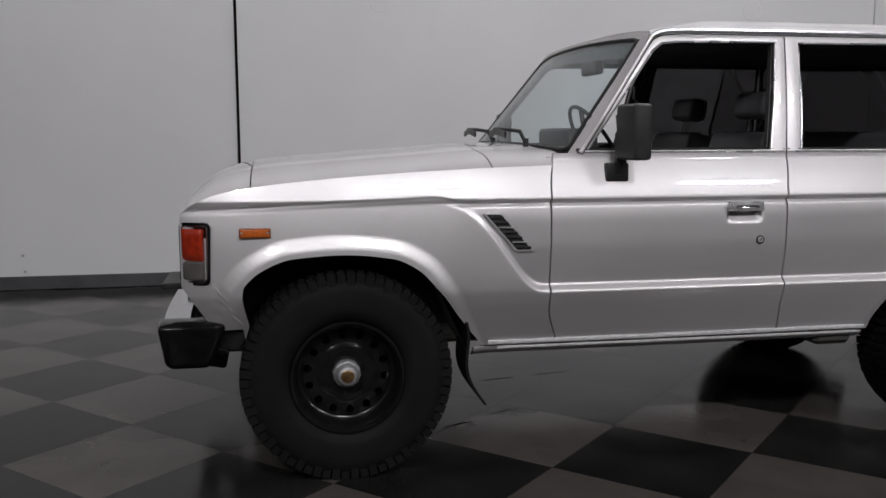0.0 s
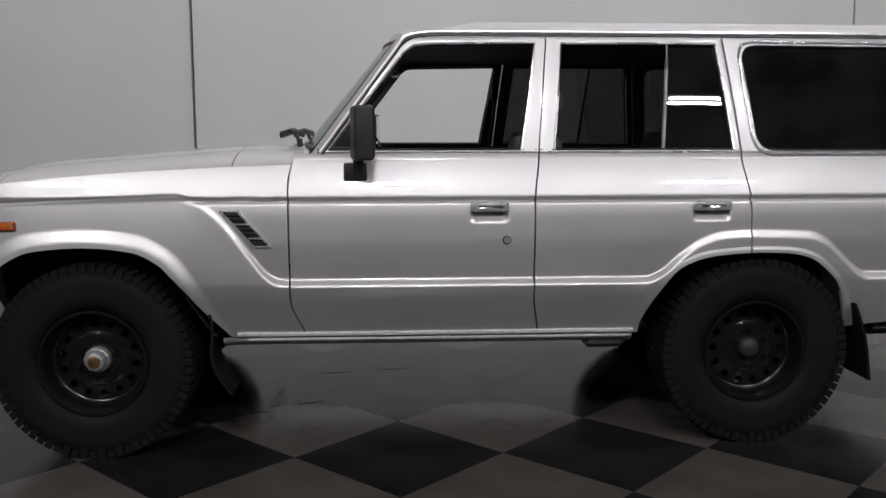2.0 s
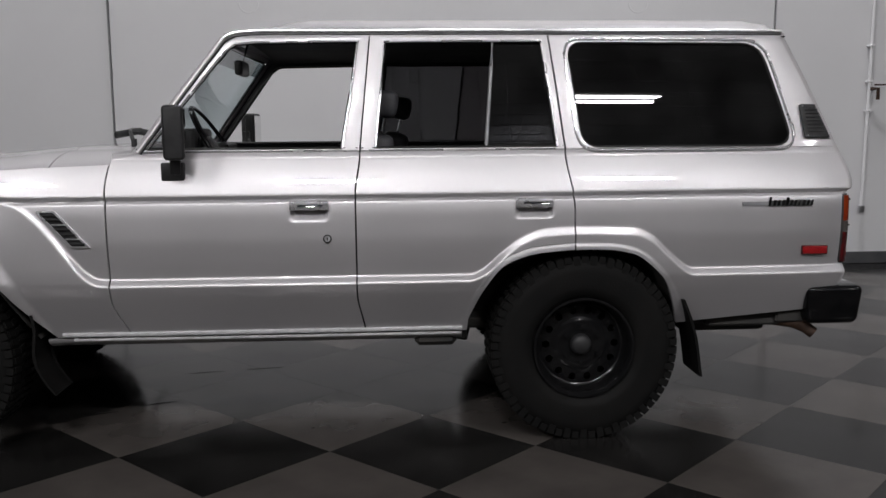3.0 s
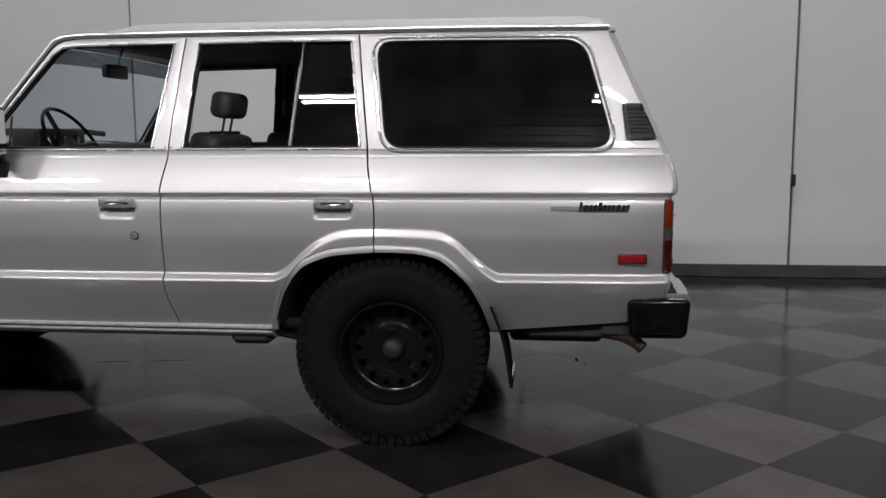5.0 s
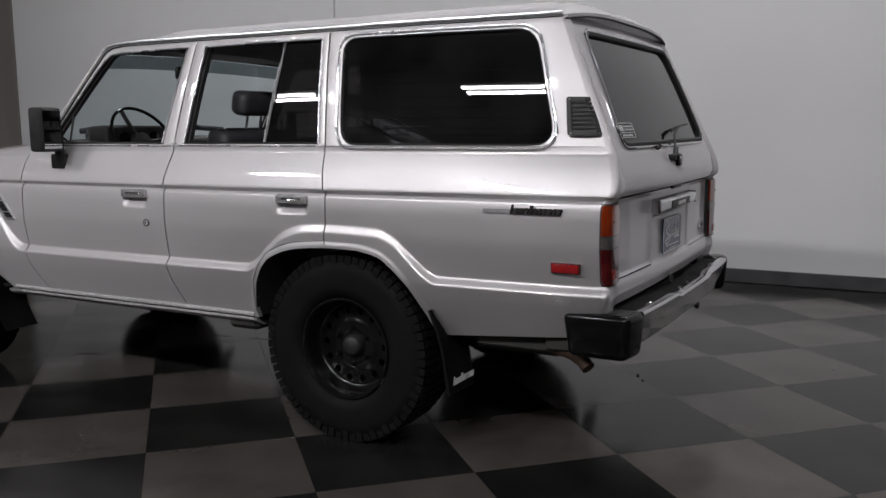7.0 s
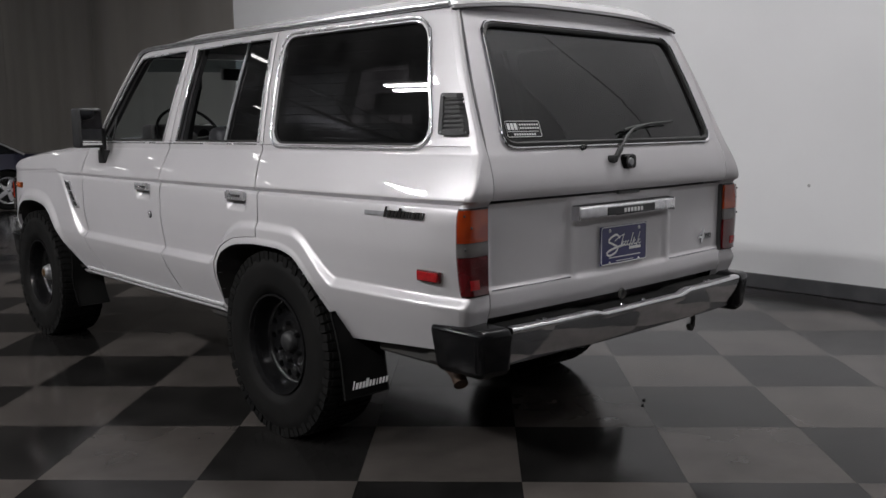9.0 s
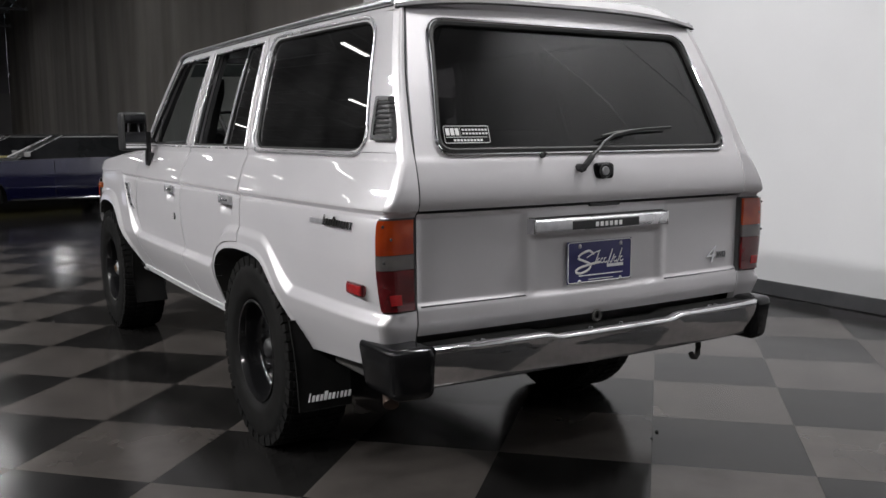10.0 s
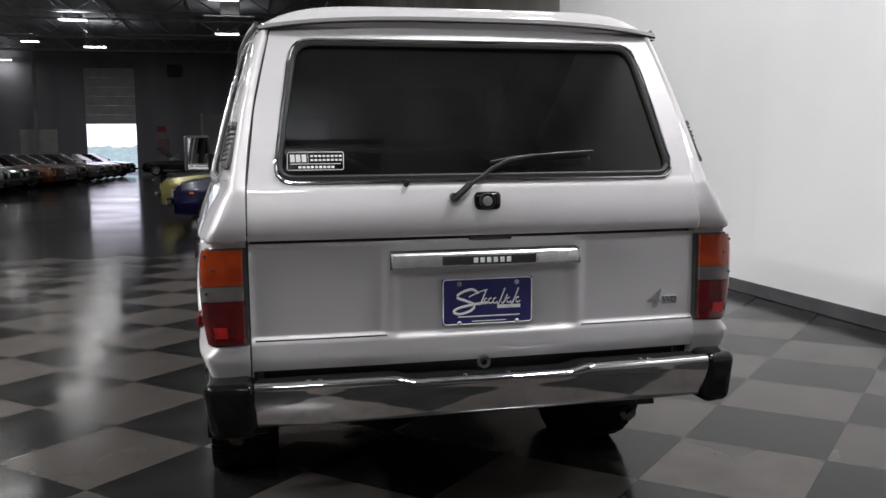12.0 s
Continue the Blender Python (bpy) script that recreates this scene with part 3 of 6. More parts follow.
def lower_rear_door(x):
    """The rear door's lower edge stays outside the arch lip."""
    if x < 2.225:
        return 0.475
    return min(max(rear_arch(min(x + 0.0, 3.0)) + 0.030, 0.475), 0.90) if x < 2.68 else 0.855


def flat_pane(s, outline):
    """The side surface within an outline, evened out to a gently curved pane."""
    xm, zm = (sum(p[i] for p in outline) / len(outline) for i in (0, 1))
    rows = [(1, p[0] - xm, p[1] - zm) for p in outline]
    c = np.linalg.lstsq(np.array(rows), np.array([half(p[0], p[1]) + 0.12 * (p[1] - zm) ** 2 for p in outline]), rcond=None)[0]
    slim = 0.012 if s > 0 else 0.0

    def put_pane(x, z, inset=0.0):
        w = c[0] + c[1] * (x - xm) + c[2] * (z - zm) - 0.12 * (z - zm) ** 2
        return Vector((x, CY + s * (w - inset - slim), z))
    return put_pane


for s in (-1, 1):
    put = on_side(s)
    left_side = s < 0
    fender = part("front_fender", side_panel(s, lambda z: -0.606 + 0.66 * min(max(0.755 - z, 0), 0.16), lambda z: seam_1(z) - GAP, lambda x: fender_top(x), cols=200, rows=150), M_PAINT, wagon)
    fdoor = part("front_door", side_panel(s, lambda z: seam_1(z) + GAP, lambda z: seam_2(z) - GAP, lambda x: 1.236, cols=110), M_PAINT, wagon)
    rdoor = part("rear_door", side_panel(s, lambda z: seam_2(z) + GAP, lambda z: seam_3(z) - GAP, lambda x: 1.236, cols=110, low=lower_rear_door), M_PAINT, wagon)
    quarter = part("quarter_panel", side_panel(s, lambda z: seam_3(z) + GAP, side_end, lambda x: 1.2365, cols=130), M_PAINT, wagon)
    # lip of the rear arch that stays with the body under the rear door
    part("arch_lip", grid(lambda u, v: put(2.212 + 0.468 * u, bottom(2.212 + 0.468 * u) + v * (0.028 if u > 0.03 else 0.006), 0.004), 60, 4, skirt=(0, -s * 0.03, 0)), M_PAINT, quarter)
    # window frames
    F_OUT = [(0.908, 1.2375, 0.012), (1.262, 1.708, 0.05), (1.846, 1.7165, 0.004), (1.800, 1.2375, 0.004)]
    F_IN = [(0.945, 1.248, 0.012), (1.282, 1.680, 0.045), (1.803, 1.688, 0.006), (1.730, 1.248, 0.006)]
    R_OUT = [(1.806, 1.2375, 0.004), (1.852, 1.7165, 0.004), (2.592, 1.7165, 0.004), (2.647, 1.2375, 0.004)]
    R_IN = [(1.866, 1.248, 0.006), (1.910, 1.688, 0.006), (2.566, 1.688, 0.008), (2.618, 1.248, 0.006)]
    Q_OUT = [(2.654, 1.2375, 0.004), (2.599, 1.7165, 0.004), (side_end(1.7165), 1.7165, 0.004), (side_end(1.2375), 1.2375, 0.004)]
    Q_IN = [(2.722, 1.243, 0.075), (2.668, 1.684, 0.075), (3.522, 1.680, 0.085), (3.648, 1.240, 0.095)]
    for parent, outer, inner, nm in ((fdoor, F_OUT, F_IN, "front_window"), (rdoor, R_OUT, R_IN, "rear_window"), (quarter, Q_OUT, Q_IN, "quarter_window")):
        o, i = rounded(outer, 5, 22), rounded(inner, 5, 22)
        part("window_frame", ring(o, i, put, 0.03, 0.0025), M_PAINT, parent)
        part("inner_trim", ring(o, i, lambda a, b, d: put(a, b, 0.034 + d), 0.02), M_TRIM, parent)
        shrunk = rounded([(c[0], c[1], c[2]) for c in inner])
        part("window_seal", tube([put(p[0], p[1], 0.010) for p in shrunk], 0.008, 6, True), M_SEAL, parent)
        if nm == "quarter_window":
            part("chrome_trim", tube([put(p[0], p[1], -0.004) for p in rounded([(2.707, 1.231, 0.08), (2.653, 1.696, 0.08), (3.534, 1.692, 0.09), (3.664, 1.228, 0.10)], 8, 16)], 0.006, 8, True, flat=(0.007, 0.0045)), M_BRIGHT, parent)
            part("glass_pane", pane(i, flat_pane(s, i), 0.014), M_TINT, parent).visible_shadow = False
        if nm == "rear_window":
            div = lambda z: 2.322 + (z - 1.248) * 0.092
            part("divider_bar", tube([put(div(z), z, 0.008) for z in (1.245, 1.35, 1.47, 1.58, 1.690)], 0.008, 6, flat=(0.008, 0.006)), M_BAR, parent)
            light = rounded([(div(1.248), 1.248, 0.004), (div(1.688), 1.688, 0.004), R_IN[2], R_IN[3]])
            part("quarter_light", pane(light, flat_pane(s, light), 0.016), M_TINT, parent).visible_shadow = False
            if not left_side:
                part("glass_pane", pane(rounded([R_IN[0], R_IN[1], (div(1.688), 1.688, 0.004), (div(1.248), 1.248, 0.004)]), put, 0.016), M_TINT2, parent).visible_shadow = False
            part("chrome_trim", tube([put(a, b, -0.003) for a, b in ((1.868, 1.25), (1.889, 1.46), (1.909, 1.684), (2.24, 1.687), (2.564, 1.687), (2.592, 1.46), (2.617, 1.25))], 0.0048, 6), M_BRIGHT, parent)
        if nm == "front_window":
            part("chrome_trim", tube([put(a, b, -0.003) for a, b in ((0.950, 1.25), (1.060, 1.393), (1.172, 1.537), (1.256, 1.645), (1.298, 1.675), (1.37, 1.682), (1.6, 1.685), (1.801, 1.687), (1.767, 1.46), (1.731, 1.25))], 0.0048, 6), M_BRIGHT, parent)
            part("vent_window_bar", tube([put(1.085, 1.25, 0.012), put(1.085, 1.385, 0.012)], 0.005, 6), M_BLACK, parent)
    # belt line trim under the windows
    for parent, a, b in ((fdoor, 0.905, 1.794), (rdoor, 1.810, 2.642)):
        part("belt_trim", tube([put(a + (b - a) * k / 10, 1.2395, 0.001) for k in range(11)], 0.005, 6), M_BRIGHT, parent)
        part("belt_seal", tube([put(a + (b - a) * k / 10, 1.249, 0.004) for k in range(11)], 0.006, 6), M_SEAL, parent)
    # sill and its chrome moulding
    part("sill", grid(lambda u, v: Vector((0.50 + 1.72 * u, CY + s * (half(0.50 + 1.72 * u, 0.478) - 0.004 - 0.05 * v * v), 0.470 - 0.040 * v)), 30, 6, skirt=(0, -s * 0.02, 0)), M_PAINT, wagon)
    part("sill_moulding", tube([put(0.56 + 1.66 * k / 24, 0.487, -0.004) for k in range(25)], 0.009, 8, flat=(0.009, 0.006)), M_ANOD, wagon)
    part("sill_moulding", tube([put(0.60 + 1.61 * k / 24, 0.464, 0.000) for k in range(25)], 0.008, 8, flat=(0.008, 0.006)), M_ANOD, wagon)
    # door handles and locks
    for door_part, hx in ((fdoor, HANDLES[0]), (rdoor, HANDLES[1])):
        h = part("door_handle", box(hx - 0.078, hx + 0.078, -0.012, 0.006, 1.003, 1.038, 0.005), M_BRIGHT, door_part, "chrome pull handle")
        h.location = (0, CY + s * (half(hx, 1.03) + 0.004), 0)
        part("handle_well", box(hx - 0.058, hx + 0.066, -0.0095, 0.0095, 1.0075, 1.0265, 0.003), M_BLACK, h)
        part("grip", moved(box(-0.052, 0.050, -0.004, 0.004, -0.006, 0.004, 0.003), pose(hx + 0.006, s * 0.012, 1.0215, s * 35)), M_CHROME, h)
        part("top_edge", tube([(hx - 0.076, s * 0.008, 1.038), (hx + 0.076, s * 0.008, 1.038)], 0.003, 6), M_BRIGHT, h)
    v, f = lathe([(0.0, 0.006), (0.010, 0.007), (0.013, 0.004), (0.013, 0.002)], 20)
    lock = part("door_lock", ([(p[0] + 1.667, CY + s * (half(1.667, 0.886) + p[1]), p[2] + 0.886) for p in v], f), M_BRIGHT, fdoor)
    v, f = lathe([(0.013, 0.002), (0.0145, 0.0055), (0.0165, 0.005), (0.018, -0.003)], 20)
    part("lock_surround", ([(p[0] + 1.667, CY + s * (half(1.667, 0.886) + p[1]), p[2] + 0.886) for p in v], f), M_BLACK, lock)
    part("keyhole", box(1.6655, 1.6685, CY + s * (half(1.667, 0.886) + 0.004) - 0.004, CY + s * (half(1.667, 0.886) + 0.004) + 0.004, 0.880, 0.892), M_BLACK, lock)
    # air vent on the front fender
    slat_base = part("fender_vent", ring(rounded([(0.515, 1.012, 0.006), (0.592, 1.012, 0.006), (0.722, 0.864, 0.006), (0.645, 0.864, 0.006)], 3, 3), rounded([(0.530, 1.006, 0.004), (0.586, 1.006, 0.004), (0.707, 0.870, 0.004), (0.650, 0.870, 0.004)], 3, 3), lambda a, b, d: put(a, b, d - 0.009), 0.012), M_BRIGHT, fender)
    part("vent_backing", pane(rounded([(0.524, 1.008, 0.004), (0.588, 1.008, 0.004), (0.713, 0.868, 0.004), (0.648, 0.868, 0.004)], 2, 2), put, -0.003, 0.002), M_BLACK, slat_base)
    for k in range(7):
        t = (k + 0.5) / 7
        xa, za = 0.522 + 0.128 * t, 1.005 - 0.134 * t
        part("slat", tube([put(xa + 0.008, za, -0.008), put(xa + 0.064, za, -0.010)], 0.004, 6, flat=(0.003, 0.006)), M_BRIGHT if k % 3 == 2 else M_BLACK, slat_base)
    # orange side marker
    mk = part("side_marker", box(-0.388, -0.282, -0.011, 0.011, 0.940, 0.968, 0.005), M_ORANGE, fender, "orange side marker lens")
    part("marker_frame", box(-0.392, -0.278, -0.007, 0.007, 0.936, 0.972, 0.004), M_REDDARK, mk)
    mk.matrix_basis = Matrix.Translation((-0.335, CY + s * (half(-0.335, 0.955) + 0.006), 0)) @ Matrix.Rotation(-s * 0.06 * -1, 4, "Z") @ Matrix.Translation((0.335, 0, 0))
    for sx in (-0.382, -0.288):
        v, f = lathe([(0.0, 0.002), (0.004, 0.001), (0.005, -0.001)], 10)
        part("screw", ([(p[0] + sx, s * 0.011 + s * p[1], p[2] + 0.954) for p in v], f), M_ALU, mk)
    # rear corner between side and tailgate
    def corner(z, t, off=0.0):
        p0 = Vector((side_end(z), half(side_end(z), z)))
        p2 = Vector((rear_x(z) - 0.012, hatch_half(z) + 0.006))
        p1 = Vector((rear_x(z) + 0.002, p0.y - 0.012))
        def bend(t):
            a, b, c = (1 - t) ** 2, 5.0 * t * (1 - t), t * t
            return (a * p0 + b * p1 + c * p2) / (a + b + c)
        q = bend(t)
        tan = (bend(min(t + 0.02, 1.0)) - bend(max(t - 0.02, 0.0))).normalized()
        q = q + Vector((-tan.y, tan.x)) * off
        return Vector((q.x, CY + s * (q.y - (0.012 if s > 0 else 0.0)), z))
    part("rear_corner", grid(lambda u, v: corner(0.525 + 1.19 * v, u), 22, 120, skirt=(-0.02, -s * 0.012, 0)), M_PAINT, wagon)
    # tail lamp: amber, clear and red fields in a dark surround
    lamp = part("tail_lamp", grid(lambda u, v: corner(0.742 + 0.296 * v, 0.02 + 0.975 * u, 0.006), 16, 20, skirt=(-0.02, -s * 0.01, 0)), M_BLACK, wagon, "tail lamp with amber, clear and red fields")
    for nm, z0, z1, mt in (("amber_lens", 0.926, 1.033, M_AMBER), ("clear_lens", 0.879, 0.924, M_CLEAR), ("red_lens", 0.748, 0.877, M_RED)):
        part(nm, grid(lambda u, v: corner(z0 + (z1 - z0) * v, 0.045 + 0.925 * u, 0.014), 16, 8, skirt=lambda p: Vector((-0.008, -s * 0.004, 0))), mt, lamp)
    part("reflector", grid(lambda u, v: corner(0.768 + 0.033 * v, 0.42 + 0.36 * u, 0.0165), 8, 3, skirt=(-0.004, 0, 0)), M_REFLEX, lamp)
    for tx, tz in ((0.55, 0.975), (0.30, 0.905), (0.25, 1.015)):
        q = corner(tz, tx, 0.016)
        v, f = lathe([(0.0, 0.003), (0.0035, 0.002), (0.005, 0.0)], 10, "x")
        part("screw", ([tuple(Vector(p) + q) for p in v], f), M_BLACK, lamp)
    # red side marker
    rm = part("side_marker", box(3.664, 3.768, -0.012, 0.012, 0.788, 0.820, 0.006), M_REFLEX, quarter, "red side marker lens")
    part("marker_frame", box(3.659, 3.773, -0.007, 0.007, 0.784, 0.824, 0.006), M_RED, rm)
    rm.location = (0, CY + s * (half(3.715, 0.805) + 0.006), 0)
    # louvred air outlet in the rear pillar
    v_out = rounded([(3.672, 1.418, 0.012), (3.788, 1.415, 0.012), (3.822, 1.276, 0.012), (3.690, 1.277, 0.012)], 3, 3)
    def on_pillar(a, b, d):
        lim = side_end(b) - 0.004
        over = max(a - lim, 0)
        return Vector((min(a, lim) + over * 0.45, CY + s * (half(min(a, lim), b) - d - over * 0.75 - (0.012 if s > 0 else 0.0)), b))
    gv = part("pillar_vent", pane(v_out, on_pillar, -0.012, 0.016), M_BLACK, quarter, "black louvred air outlet")
    v_in = rounded([(3.690, 1.404, 0.008), (3.776, 1.401, 0.008), (3.802, 1.292, 0.008), (3.706, 1.293, 0.008)], 3, 3)
    part("vent_rim", ring(v_out, v_in, lambda a, b, d: on_pillar(a, b, d - 0.017), 0.010), M_BLACK, gv)
    for k in range(7):
        z = 1.302 + 0.0152 * k
        xs, xe = 3.707 - (z - 1.293) * 0.145, 3.800 - (z - 1.293) * 0.24
        part("louvre", tube([on_pillar(xs + (xe - xs) * q / 4, z, -0.0135) for q in range(5)], 0.004, 6, flat=(0.0042, 0.0025)), M_BLACK, gv)
    for a, b in ((3.686, 1.409), (3.780, 1.406), (3.702, 1.285), (3.808, 1.284)):
        v, f = lathe([(0.0, 0.003), (0.003, 0.002), (0.004, 0.0)], 8)
        c_ = on_pillar(a, b, -0.017)
        part("screw", ([(p[0] + c_.x, c_.y + s * p[1], p[2] + c_.z) for p in v], f), M_BAR, gv)
    # name badge on the quarter panel: plain plaque with raised slanted shapes
    def strip(x0, x1, z0, z1, lift, lean=0.0, thick=0.004):
        return grid(lambda u, v: put(x0 + (x1 - x0) * u + lean * v, z0 + (z1 - z0) * v, -lift), 8, 2, skirt=(0, -s * thick, 0))
    bd = part("badge", strip(3.392, 3.515, 0.996, 1.012, 0.006), M_BAR, quarter, "chrome name badge")
    part("badge_block", strip(3.500, 3.697, 0.994, 1.016, 0.006, 0.006), M_BLACK, bd)
    for k, (wd, hgt) in enumerate(((0.011, 0.036), (0.014, 0.024), (0.014, 0.024), (0.014, 0.024), (0.016, 0.034), (0.014, 0.024), (0.011, 0.024), (0.008, 0.024), (0.014, 0.024), (0.012, 0.024), (0.012, 0.024))):
        x0 = 3.502 + k * 0.0182
        part("badge_shape", strip(x0, x0 + wd * 0.85, 0.994, 0.994 + hgt, 0.010, 0.007), M_CHROME, bd)
    # windscreen pillar and gutter
    part("windscreen_pillar", grid(lambda u, v: Vector((0.878 + 0.355 * v + 0.055 * u, CY + s * (half(0.93 + 0.35 * v, 1.236 + 0.475 * v) - 0.028 * (1 - u) ** 1.5 - 0.002), 1.236 + 0.475 * v)), 6, 24, skirt=(0.01, -s * 0.03, 0)), M_PAINT, wagon)
    part("pillar_gutter", tube([put(0.915 + 0.345 * t, 1.238 + 0.474 * t, -0.010) for t in np.linspace(0, 0.93, 14)] + [put(1.252, 1.700, -0.012)], 0.008, 8, flat=(0.010, 0.008)), M_PAINT, wagon)
    part("gutter", tube([put(1.252, 1.700, -0.012), put(1.285, 1.716, -0.012), put(1.34, 1.7245, -0.012)] + [put(x, 1.727, -0.012) for x in np.linspace(1.45, 3.62, 24)], 0.008, 8, flat=(0.010, 0.007)), M_ALU, wagon, "bright metal roof gutter")
    part("gutter_seal", tube([put(0.925 + 0.345 * t, 1.232 + 0.474 * t, -0.004) for t in np.linspace(0, 0.93, 14)] + [put(1.268, 1.694, -0.004), put(1.30, 1.709, -0.004), put(1.36, 1.716, -0.004)] + [put(x, 1.7165, -0.003) for x in np.linspace(1.45, 3.62, 24)], 0.0035, 6), M_SEAL, wagon)
    # door mirror
    aim = Matrix.Translation((1.09, CY + s * 0.985, 0)) @ Matrix.Rotation(-s * radians(10), 4, "Z") @ Matrix.Translation((-1.09, -CY - s * 0.985, 0))
    mir = part("door_mirror", moved(box(1.048, 1.128, CY + s * 0.985 - 0.071, CY + s * 0.985 + 0.071, 1.212, 1.424, 0.020, 3), aim), M_BLACK, wagon, "black plastic door mirror")
    part("mirror_glass", moved(box(1.1275, 1.1302, CY + s * 0.985 - 0.058, CY + s * 0.985 + 0.058, 1.226, 1.410, 0.001, 1), aim), M_MIRROR, mir, smooth=False)
    part("mirror_arm", merged(box(1.048, 1.092, CY + s * 0.900 - 0.014, CY + s * 0.900 + 0.014, 1.150, 1.318, 0.008, 2), box(1.055, 1.090, min(CY + s * 0.895, CY + s * 0.935), max(CY + s * 0.895, CY + s * 0.935), 1.285, 1.315, 0.008, 2)), M_BLACK, mir)
    part("mirror_foot", box(1.010, 1.104, CY + s * 0.890 - 0.018, CY + s * 0.890 + 0.018, 1.125, 1.200, 0.010), M_BLACK, mir)
    part("mirror_stay", tube([(1.060, CY + s * 0.905, 1.30), (1.085, CY + s * 0.875, 1.27), (1.105, CY + s * 0.855, 1.245)], 0.006, 6), M_BLACK, mir)
    # corner lamp beside the headlight
    def on_corner(a, b, d=0.0):
        return Vector((a, CY + s * (half(max(a, -0.60), 0.87) + 0.006 - 0.022 * min(max((-0.508 - a) / 0.104, 0), 1.2) ** 2.5 - d), b))
    c_out = rounded([(-0.610, 0.762, 0.022), (-0.610, 0.993, 0.022), (-0.494, 0.993, 0.022), (-0.500, 0.762, 0.022)], 4, 4)
    c_in = rounded([(-0.600, 0.774, 0.016), (-0.600, 0.981, 0.016), (-0.505, 0.981, 0.016), (-0.511, 0.774, 0.016)], 4, 4)
    cl = part("corner_lamp", ring(c_out, c_in, on_corner, 0.03), M_GLOSSBLACK, wagon, "front corner lamp in a dark surround with bright inner edge")
    part("lamp_backing", pane(c_in, on_corner, 0.010), M_GLOSSBLACK, cl)
    part("bright_edge", tube([on_corner(p[0], p[1], -0.001) for p in c_in], 0.0035, 6, True), M_CHROME, cl)

    def lens(z0, z1):
        return grid(lambda u, v: on_corner(-0.606 + 0.088 * u, z0 + (z1 - z0) * v, 0.004 - 0.018 * math.sqrt(max(1 - (2 * u - 1) ** 6, 0)) * (1 - abs(2 * v - 1) ** 10 * 0.5)), 14, 10, skirt=(0.0, -s * 0.02, 0))
    part("amber_lens", lens(0.853, 0.970), surface("amber_red_lens", (0.33, 0.024, 0.006), 0.15, alt=(0.22, 0.016, 0.005), scale=50, coat=0.6, bump=0.5, bump_scale=160) if left_side else bpy.data.materials["amber_red_lens"], cl)
    part("clear_lens", lens(0.780, 0.851), M_CLEAR, cl)
    # wheel housings
    for arch, nm in zip(arch_points(24), ("front", "rear")):
        n = len(arch)
        vs = [Vector((a, CY + s * (half(a, b) - 0.004), b)) for a, b in arch] + [Vector((a, CY + s * 0.50, b)) for a, b in arch] + [Vector((sum(a for a, b in arch) / n, CY + s * 0.50, 0.5))]
        fs = [(k, k + 1, n + k + 1, n + k) for k in range(n - 1)] + [(n + k, n + k + 1, 2 * n) for k in range(n - 1)]
        part("wheel_housing", (vs, fs), M_UNDER, wagon)
    # mud flaps
    part("mud_flap", grid(lambda u, v: Vector((0.425 + 0.10 * v + 0.028 * math.sin(v * 5 + 1.5), CY + s * (0.70 + 0.19 * u), 0.585 - 0.335 * v)), 4, 12, skirt=(0.012, 0, 0)), M_RUBBER, wagon, "black rubber mud flap")
    fr = part("mud_flap", grid(lambda u, v: Vector((3.150 + 0.092 * v + 0.012 * math.sin(v * 4), CY + s * (0.685 + 0.215 * u), 0.60 - 0.335 * v)), 4, 12, skirt=(0.012, 0, 0)), M_RUBBER, wagon, "black rubber mud flap with worn white print")
    for k, (wd, hg) in enumerate(((0.006, 0.034), (0.012, 0.024), (0.012, 0.024), (0.012, 0.024), (0.014, 0.034), (0.011, 0.024), (0.011, 0.024), (0.005, 0.024), (0.011, 0.024), (0.010, 0.024), (0.011, 0.024))):
        mark = box(-0.0015, 0.0015, -wd / 2, wd / 2, 0, hg, 0.001, 1)
        for v in mark.verts:
            v.co.y += v.co.z * 0.22
        part("flap_print", moved(mark, pose(3.243, CY + s * 0.775 - 0.088 + 0.0165 * k, 0.300)), M_WHITE, fr)

# hood, cowl, roof
def top_sheet(x0, x1, nu=60, nv=50, mid=0.0):
    def fn(u, v):
        x = x0 + (x1 - x0) * u
        w = half(x, fender_top(x)) - 0.004
        t = 2 * v - 1
        zt = fender_top(x)
        z = zt + (hood_top(x) - zt) * (1 - 0.45 * abs(t) ** 2.2 - 0.55 * abs(t) ** 9) + 0.006 * step((0.62 - abs(t)) / 0.05) * step((x + 0.5) / 0.2)
        return Vector((x + mid * (abs(t) ** 2), CY + t * w, z))
    return grid(fn, nu, nv, skirt=(0, 0, -0.03))


part("nose_top", top_sheet(-0.606, -0.350, 24), M_PAINT, wagon)
part("hood", top_sheet(-0.345, 0.560), M_PAINT, wagon)
part("cowl", top_sheet(0.566, 0.86, 20, 40), M_PAINT, wagon)
part("nose_panel", grid(lambda u, v: Vector((-0.600 + 0.66 * max(0.155 - 0.415 * v, 0), CY + (2 * u - 1) * 0.840, 0.60 + 0.415 * v)), 30, 24, skirt=(0.03, 0, 0)), M_PAINT, wagon)
for s in (-1, 1):
    part("lamp_lip", box(-0.690, -0.595, CY + s * 0.60 - 0.15, CY + s * 0.60 + 0.15, 0.728, 0.754, 0.010, 3), M_BLACK, wagon, "black lip under the headlight")
    part("bumper_bracket", tube([(-0.50, CY + s * 0.62, 0.56), (-0.58, CY + s * 0.66, 0.555), (-0.66, CY + s * 0.70, 0.55)], 0.03, 8, flat=(0.045, 0.012)), M_UNDER, wagon)
gr = part("grille", box(-0.622, -0.600, CY - 0.70, CY + 0.70, 0.775, 0.975, 0.01), M_CHROME, wagon, "chrome grille surround")
